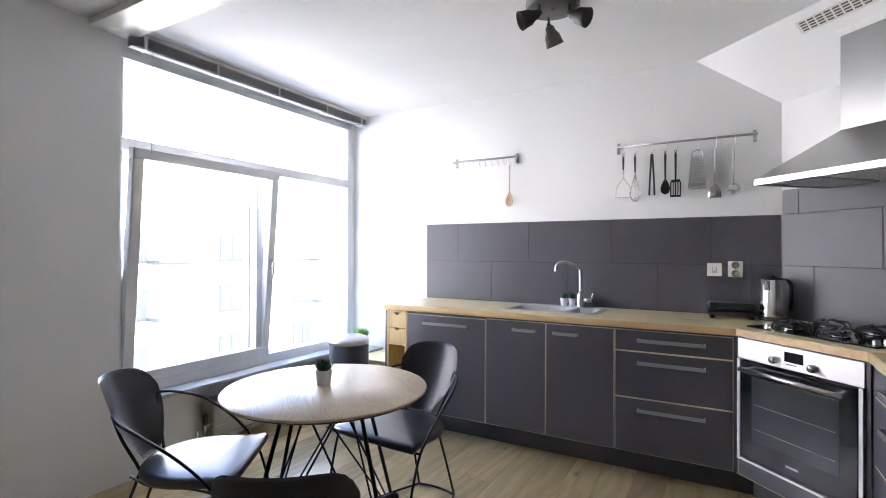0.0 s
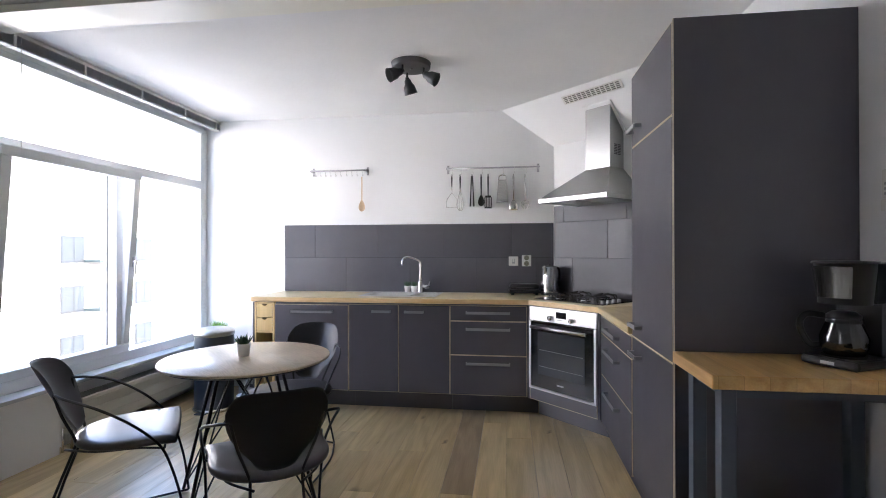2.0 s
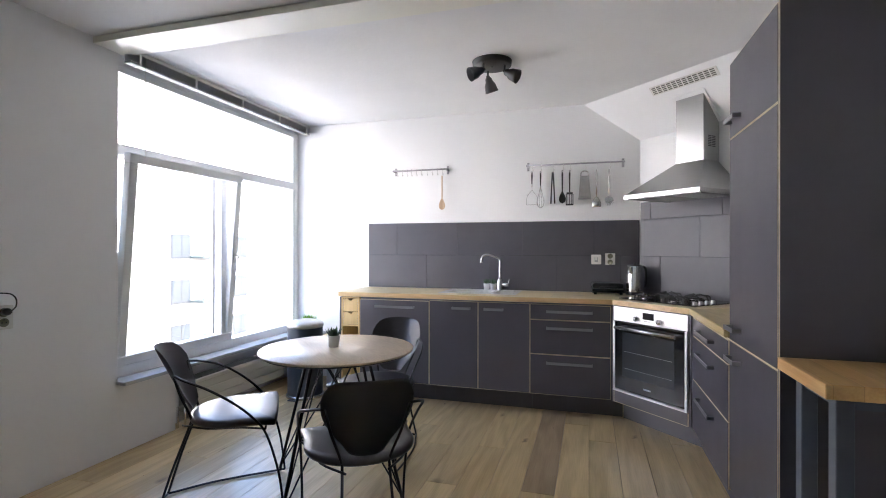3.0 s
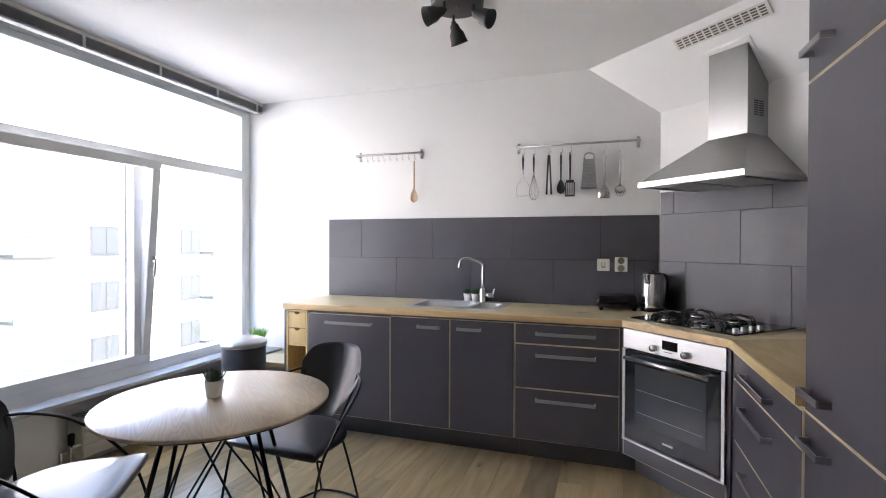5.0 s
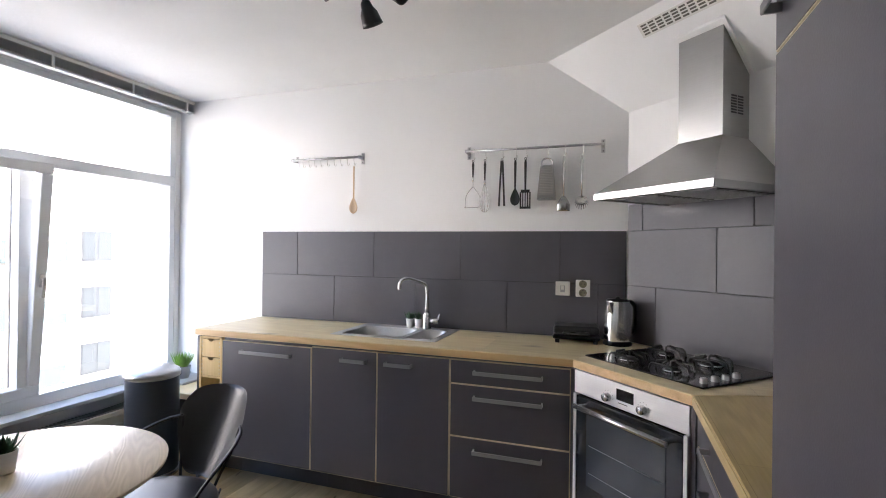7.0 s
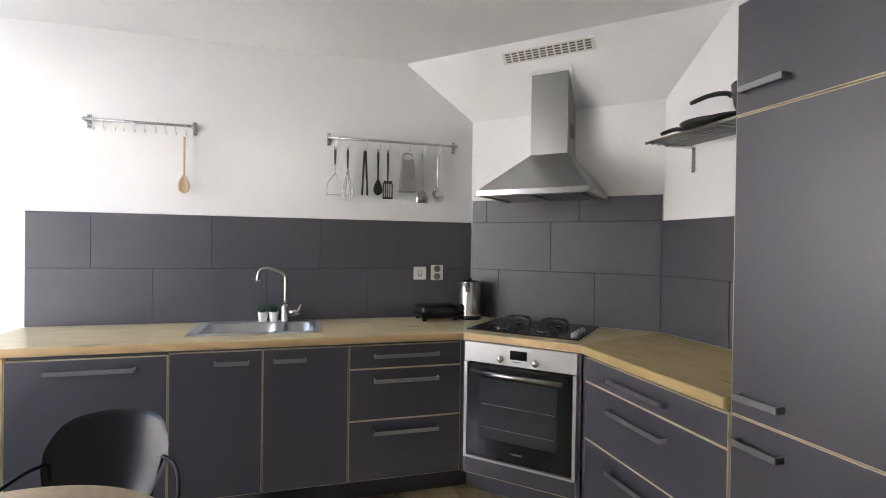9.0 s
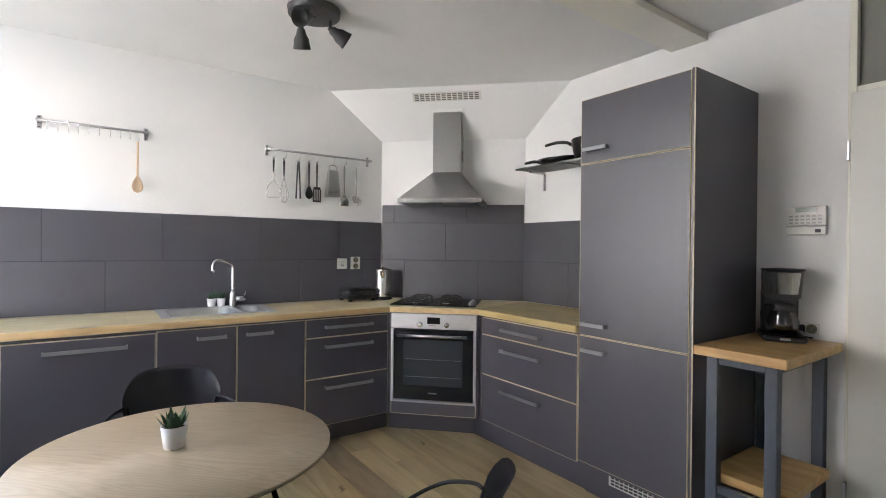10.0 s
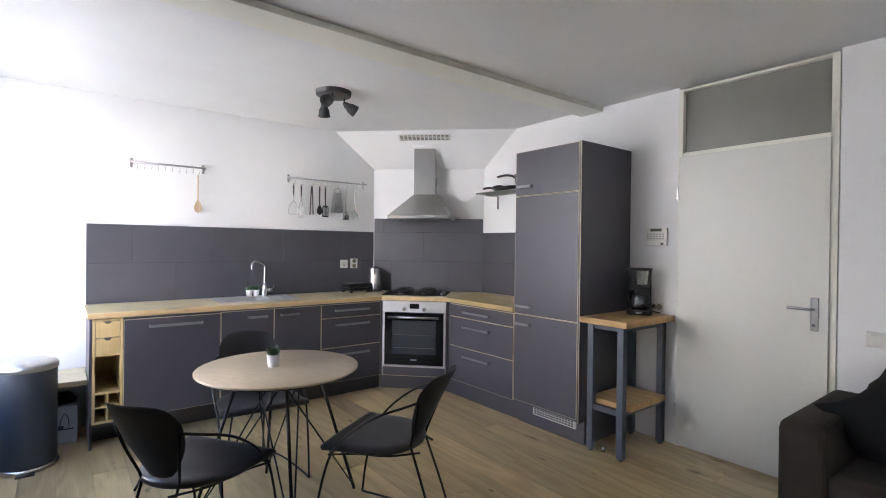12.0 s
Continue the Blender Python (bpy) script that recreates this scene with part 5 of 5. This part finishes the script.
part("pipe", bar([(-2.53, 2.225, 0.145), (-2.53, 2.315, 0.145)], 0.008), RAD, rad)

bench = thing("corner_shelf", "low pale wooden shelf board in the corner beside the kitchen", "shelf", pose(0, 0, 0))
part("board", block(-2.430, -1.792, 3.385, NORTH - 0.002, 0.402, 0.440, 0.003), TOPX, bench)
part("bearer", block(-1.805, -1.791, 3.40, NORTH - 0.003, 0.37, 0.401), CARTM, bench)
part("bearer", block(-2.42, -1.84, NORTH - 0.022, NORTH - 0.003, 0.37, 0.401), CARTM, bench)
part("support", block(-2.425, -2.40, 3.40, 3.76, 0.0, 0.401), LAM, bench)
spiky_plant("potted_grass", "fresh green grassy plant in a grey pot in the window corner", pose(-2.345, 3.640, 0.4585), POTG, 0.055, 0.085, 170, 0.125, LEAFG, 0.0045, 11, 0.72)
single("tray", block(-0.09, 0.09, -0.13, 0.13, 0.0, 0.017, 0.003), GREYP, "flat grey tray under the plant", "tray", pose(-2.31, 3.655, 0.441, 0, 0, 0))

carton = thing("carton", "white cardboard box printed with a small lamp under the shelf", "carton", pose(-1.945, 3.585, 0.001, 0, 0, -2))
part("box", block(-0.105, 0.105, -0.12, 0.12, 0.0, 0.255, 0.001), CARD, carton)
part("tape", block(-0.02, 0.02, -0.12, 0.12, 0.2553, 0.2560), GREYP, carton)
part("print", bar(spline([(0.01, -0.121, 0.115), (0.015, -0.121, 0.16), (0.035, -0.121, 0.205), (0.055, -0.121, 0.17), (0.06, -0.121, 0.115)], 4), 0.0025, n=5), DARKP, carton)
bm = block(0.0, 0.03, -0.1215, -0.1203, 0.095, 0.125)
box(bm, 0.03, 0.085, -0.1215, -0.1203, 0.095, 0.103)
part("print", bm, DARKP, carton)
single("black_bag", block(-0.10, 0.09, -0.09, 0.09, 0.0, 0.055, 0.025, seg=3), CUSH, "small crumpled black bag on the carton", "bag", pose(-1.95, 3.585, 0.2575, 0, 0, 12))

bin_ = thing("pedal_bin", "tall dark blue-grey pedal bin with a satin steel lid", "waste bin", pose(-2.100, 3.185, 0))
part("body", lathe(bmesh.new(), [(0.150, 0.022), (0.150, 0.600)], n=48), BINM, bin_)
part("foot_ring", lathe(bmesh.new(), [(0, 0.0), (0.160, 0.0), (0.163, 0.010), (0.160, 0.022), (0.150, 0.026)], n=48), TOOLM, bin_)
part("lid", lathe(bmesh.new(), [(0.150, 0.600), (0.156, 0.603), (0.157, 0.628), (0.148, 0.642), (0.10, 0.660), (0, 0.666)], n=48), SATIN, bin_, "domed satin steel lid")
part("hinge", block(-0.06, 0.06, 0.136, 0.165, 0.575, 0.630, 0.006), BLACKP, bin_)
part("pedal", block(-0.045, 0.045, -0.205, -0.155, 0.004, 0.012, 0.003), BLACKP, bin_)

# ---- table ----
table = thing("round_table", "round light oak table on dark splayed hairpin legs", "dining table", pose(-1.024, 1.797, 0))
part("tabletop", lathe(bmesh.new(), [(0, 0.7455), (0.407, 0.7455), (0.409, 0.7435), (0.408, 0.735), (0.404, 0.7325), (0, 0.7325)], n=96), TABLE, table, "round oak veneer top with strong grain", pose(0, 0, 0, 0, 0, -42))
part("edge_plate", lathe(bmesh.new(), [(0, 0.7320), (0.401, 0.7320), (0.388, 0.722), (0, 0.722)], n=72), BLACKM, table, "dark bevelled underside")
part("mount", lathe(bmesh.new(), [(0, 0.712), (0.20, 0.712), (0.20, 0.7215), (0, 0.7215)], n=32), BLACKM, table)
for k in range(4):
    a = radians(-10 + 90 * k)
    c, s = math.cos(a), math.sin(a)
    foot = Vector((0.415 * c, 0.415 * s, 0.008))
    part("leg", bar([(0.20 * c, 0.20 * s, 0.712), foot], 0.0085, n=10), BLACKM, table)
    bm = bmesh.new()
    for sg in (-1, 1):
        tube(bm, [(-0.02 * c - sg * 0.11 * s, -0.02 * s + sg * 0.11 * c, 0.712), (foot.x * 0.985, foot.y * 0.985, 0.03)], 0.0045, n=6)
    part("brace", bm, BLACKM, table)

# ---- chairs ----


def chair(at):
    t = thing("armchair", "black leather dining chair with thin black tube frame and arms", "chair", at, "chairs round the table")
    # seat: straight front edge, round towards the back
    bm = bmesh.new()
    out = []
    for k in range(25):
        a = math.pi + math.pi * k / 24
        out.append((0.235 * math.cos(a) * (1.0), 0.02 + 0.225 * math.sin(a)))
    out += [(0.235, 0.10), (0.240, 0.165), (0.252, 0.205), (0.246, 0.214), (0.12, 0.220), (-0.12, 0.220), (-0.246, 0.214), (-0.252, 0.205), (-0.240, 0.165), (-0.235, 0.10)]
    rings = []
    for z, sc in ((0.430, 0.94), (0.434, 0.985), (0.445, 1.0), (0.455, 0.990), (0.462, 0.955), (0.467, 0.86), (0.470, 0.62), (0.471, 0.25)):
        rings.append([bm.verts.new((x * sc, y * sc, z )) for x, y in out])
    for a, b in zip(rings, rings[1:]):
        for i in range(len(a)):
            bm.faces.new((a[i], a[(i + 1) % len(a)], b[(i + 1) % len(b)], b[i])).smooth = True
    bm.faces.new(rings[0][::-1]), bm.faces.new(rings[-1])
    part("seat", bm, LEATHER, t, "padded black leather seat")
    # back: bent shell, wide at the top and narrow below
    bm = bmesh.new()
    rows = []
    for j in range(21):
        v = j / 20
        half = 0.086 + 0.092 * math.sin(min(1.0, v * 1.15) * math.pi / 2)
        row = []
        for i in range(17):
            q = math.sin((-1 + i / 8) * math.pi / 2)
            low, high = 0.472 + 0.035 * abs(q) ** 5, 0.806 - 0.016 * q * q - 0.075 * abs(q) ** 9
            z = low + (high - low) * v
            rise = (z - 0.470) / 0.330
            y = -0.195 - 0.165 * rise + 0.082 * q * q * (0.35 + 0.65 * rise)
            row.append(bm.verts.new((half * q, y, z)))
        rows.append(row)
    for a, b in zip(rows, rows[1:]):
        for i in range(16):
            bm.faces.new((a[i], a[i + 1], b[i + 1], b[i])).smooth = True
    bmesh.ops.solidify(bm, geom=bm.faces[:], thickness=0.014)
    for f in bm.faces:
        f.smooth = True
    part("backrest", bm, LEATHER, t, "curved black leather back shell")
    r = 0.0060
    for s in (-1, 1):
        part("arm", bar(spline([(s * 0.162, -0.246, 0.682), (s * 0.214, -0.195, 0.668), (s * 0.254, -0.09, 0.630), (s * 0.258, 0.02, 0.560), (s * 0.253, 0.11, 0.478), (s * 0.246, 0.17, 0.390), (s * 0.240, 0.225, 0.200), (s * 0.238, 0.250, 0.012)], 5), r), BLACKM, t)
        part("rear_leg", bar(spline([(s * 0.162, -0.246, 0.682), (s * 0.138, -0.222, 0.580), (s * 0.098, -0.182, 0.458), (s * 0.093, -0.190, 0.415), (s * 0.102, -0.260, 0.220), (s * 0.115, -0.325, 0.012)], 5), r), BLACKM, t)
        part("seat_rail", bar(spline([(s * 0.083, -0.222, 0.420), (s * 0.170, -0.10, 0.421), (s * 0.200, 0.05, 0.421), (s * 0.251, 0.165, 0.421)], 4), 0.005), BLACKM, t)
        part("floor_bar", bar(spline([(s * 0.238, 0.250, 0.010), (s * 0.225, 0.10, 0.008), (s * 0.190, -0.12, 0.008), (s * 0.115, -0.325, 0.010)], 5), r), BLACKM, t)
    part("front_rail", bar([(-0.251, 0.165, 0.421), (0.251, 0.165, 0.421)], 0.005), BLACKM, t)
    part("floor_bar", bar(spline([(-0.115, -0.325, 0.010), (-0.04, -0.345, 0.008), (0.04, -0.345, 0.008), (0.115, -0.325, 0.010)], 3), r), BLACKM, t)
    return t


first = chair(pose(-0.657, 1.328, 0, 0, 0, 33))
tagged(copy_thing(first, pose(-1.474, 1.528, 0, 0, 0, -56)), "black leather dining chair with tube arms near the window")
tagged(copy_thing(first, pose(-0.990, 2.262, 0, 0, 0, 176)), "black leather dining chair tucked under the table by the drawers")

# ---- sofa ----
sofa = thing("sofa", "dark brown-black cloth sofa beside the door", "sofa", pose(0, 0, 0))
part("arm", block(0.66, 1.505, -0.125, 0.060, 0.03, 0.622, 0.045, seg=4), SOFA, sofa)
part("base", block(0.68, 1.50, -1.98, -0.128, 0.05, 0.26, 0.02, seg=2), SOFA, sofa)
part("seat_cushion", block(0.665, 1.30, -1.10, -0.130, 0.262, 0.43, 0.04, seg=3), SOFA, sofa)
part("seat_cushion", block(0.665, 1.30, -1.98, -1.105, 0.262, 0.43, 0.04, seg=3), SOFA, sofa)
part("back", block(1.27, 1.505, -1.98, -0.128, 0.262, 0.74, 0.05, seg=3), SOFA, sofa)
part("arm", block(0.66, 1.505, -2.17, -1.985, 0.03, 0.62, 0.035, seg=3), SOFA, sofa)
for x in (0.72, 1.44):
    for y in (-2.12, -0.03):
        part("foot", block(x - 0.025, x + 0.025, y - 0.025, y + 0.025, 0.0, 0.030), BLACKP, sofa)


def cushion(at, w, label, hollow=0.06):
    bm = bmesh.new()
    n = 12
    top, bot = {}, {}
    for i in range(n + 1):
        for j in range(n + 1):
            u, v = -1 + 2 * i / n, -1 + 2 * j / n
            h = 0.065 * ((1 - u**4) * (1 - v**4)) ** 0.5
            x, y = u * w / 2 * (1 - hollow * (1 - v * v) * abs(u) ** 3), v * w / 2 * (1 - hollow * (1 - u * u) * abs(v) ** 3)
            top[i, j] = bm.verts.new((x, y, h + 0.003))
            bot[i, j] = bm.verts.new((x, y, -h - 0.003))
    for d, flip in ((top, False), (bot, True)):
        for i in range(n):
            for j in range(n):
                q = (d[i, j], d[i + 1, j], d[i + 1, j + 1], d[i, j + 1])
                bm.faces.new(q[::-1] if flip else q).smooth = True
    for i in range(n):
        for a, b in (((i, 0), (i + 1, 0)), ((i + 1, n), (i, n)), ((0, i + 1), (0, i)), ((n, i), (n, i + 1))):
            bm.faces.new((top[b], top[a], bot[a], bot[b]))
    single("cushion", bm, CUSH, label, "cushion", at)


d1, mid = Vector((-0.25, 0.25, 0.12)).normalized(), Vector((1.170, -0.262, 0.535))
d2 = Vector((0.13, 0.08, 0.27))
d2 = (d2 - d1 * d2.dot(d1)).normalized()
ax, ay = (d1 + d2).normalized(), (d2 - d1).normalized()
cushion(Matrix.Translation(mid) @ Matrix((ax, ay, ax.cross(ay))).transposed().to_4x4(), 0.53, "black cloth cushion slumped over the sofa arm", 0.22)
cushion(pose(1.120, -0.420, 0.640, 76, 0, -8) @ pose(0, 0, 0, 0, 0, 6), 0.42, "black cloth cushion standing on the sofa seat")


stop = thing("floor_fitting", "small steel pipe cap standing on the floor by the cart", "door stop", pose(0.99, 1.186, 0))
part("body", lathe(bmesh.new(), [(0, 0), (0.012, 0), (0.012, 0.022), (0.009, 0.024), (0.009, 0.032), (0, 0.033)], n=16), TOOLM, stop)

# ---- outside ----
structure("ground", block(-140, 60, -100, 100, -12.2, -12.0), ASPH, "grey street ground far below the window")
block_house = tagged(new("apartment_building"), "pale rendered apartment block with rows of windows across the street", "building")
bm = block(-32.0, -24.0, -46, 60, -12.0, 10.5)
part("wall", bm, FAC, block_house)
part("roof", block(-32.3, -23.6, -46.3, 60.3, 10.5, 10.9), FACR, block_house)
frame_mesh = mesh_of("frame", block(-0.02, 0.07, -0.75, 0.75, -0.06, 1.45), FACF)
pane_meshes = [mesh_of("pane", block(0.071, 0.085, a, a + 0.64, 0.05, 1.36), FACW) for a in (-0.69, 0.05)]
bm = block(0.0, 1.1, -1.3, 1.3, 0.0, 0.14)
box(bm, 1.06, 1.10, -1.3, 1.3, 0.14, 0.95)
box(bm, 1.04, 1.12, -1.3, 1.3, 0.98, 1.03)
balcony_mesh = mesh_of("balcony", bm, FACB)
for f in range(5):
    for k in range(18):
        y, z = -40.9 + k * 5.4, -10.45 + f * 2.8
        w = part("window", frame_mesh, None, block_house, "", Matrix.Translation((-24.0, y, z)))
        for me in pane_meshes:
            part("pane", me, None, w)
        if k % 2 == 0:
            part("balcony", balcony_mesh, None, block_house, "", Matrix.Translation((-23.999, y + 2.0, z - 0.05)))

# ---- floor boards ----
FLOOR = tagged(new("floor_boards"), "light brown oak boards with knots and fine joints", "", "", "structure")
rng = random.Random(7)
lengths = (2.2, 1.8, 1.4)
PITCH, HALF = 0.172, 0.0852
boards = [mesh_of("plank", block(-HALF, HALF, 0.0, n - 0.0016, -0.0155, 0.0, 0.0012), OAK) for n in lengths]
x = -2.814
while x < 2.30:
    first_dark = abs(x + 0.062) < 0.01
    y = 2.02 - 3 * 2.2 if first_dark else -4.2 + rng.uniform(-1.6, 0)
    while y < 3.97:
        i = 0 if first_dark and y < 1.9 else rng.randrange(3)
        y1 = y + lengths[i]
        dark = (first_dark and y > 1.9) or rng.random() < 0.045
        a, b = max(y, -4.195), min(y1, 3.975)
        if b - a > 0.05:
            m = Matrix.Translation((x + PITCH / 2, y, 0))
            if dark or a > y + 1e-6 or b < y1 - 1e-6:
                part("plank", block(-HALF, HALF, a - y, b - y - 0.0016, -0.0155, 0.0, 0.0012), OAKD if dark else OAK, FLOOR, "", m)
            else:
                part("plank", boards[i], None, FLOOR, "", m)
        y = y1
    x += PITCH
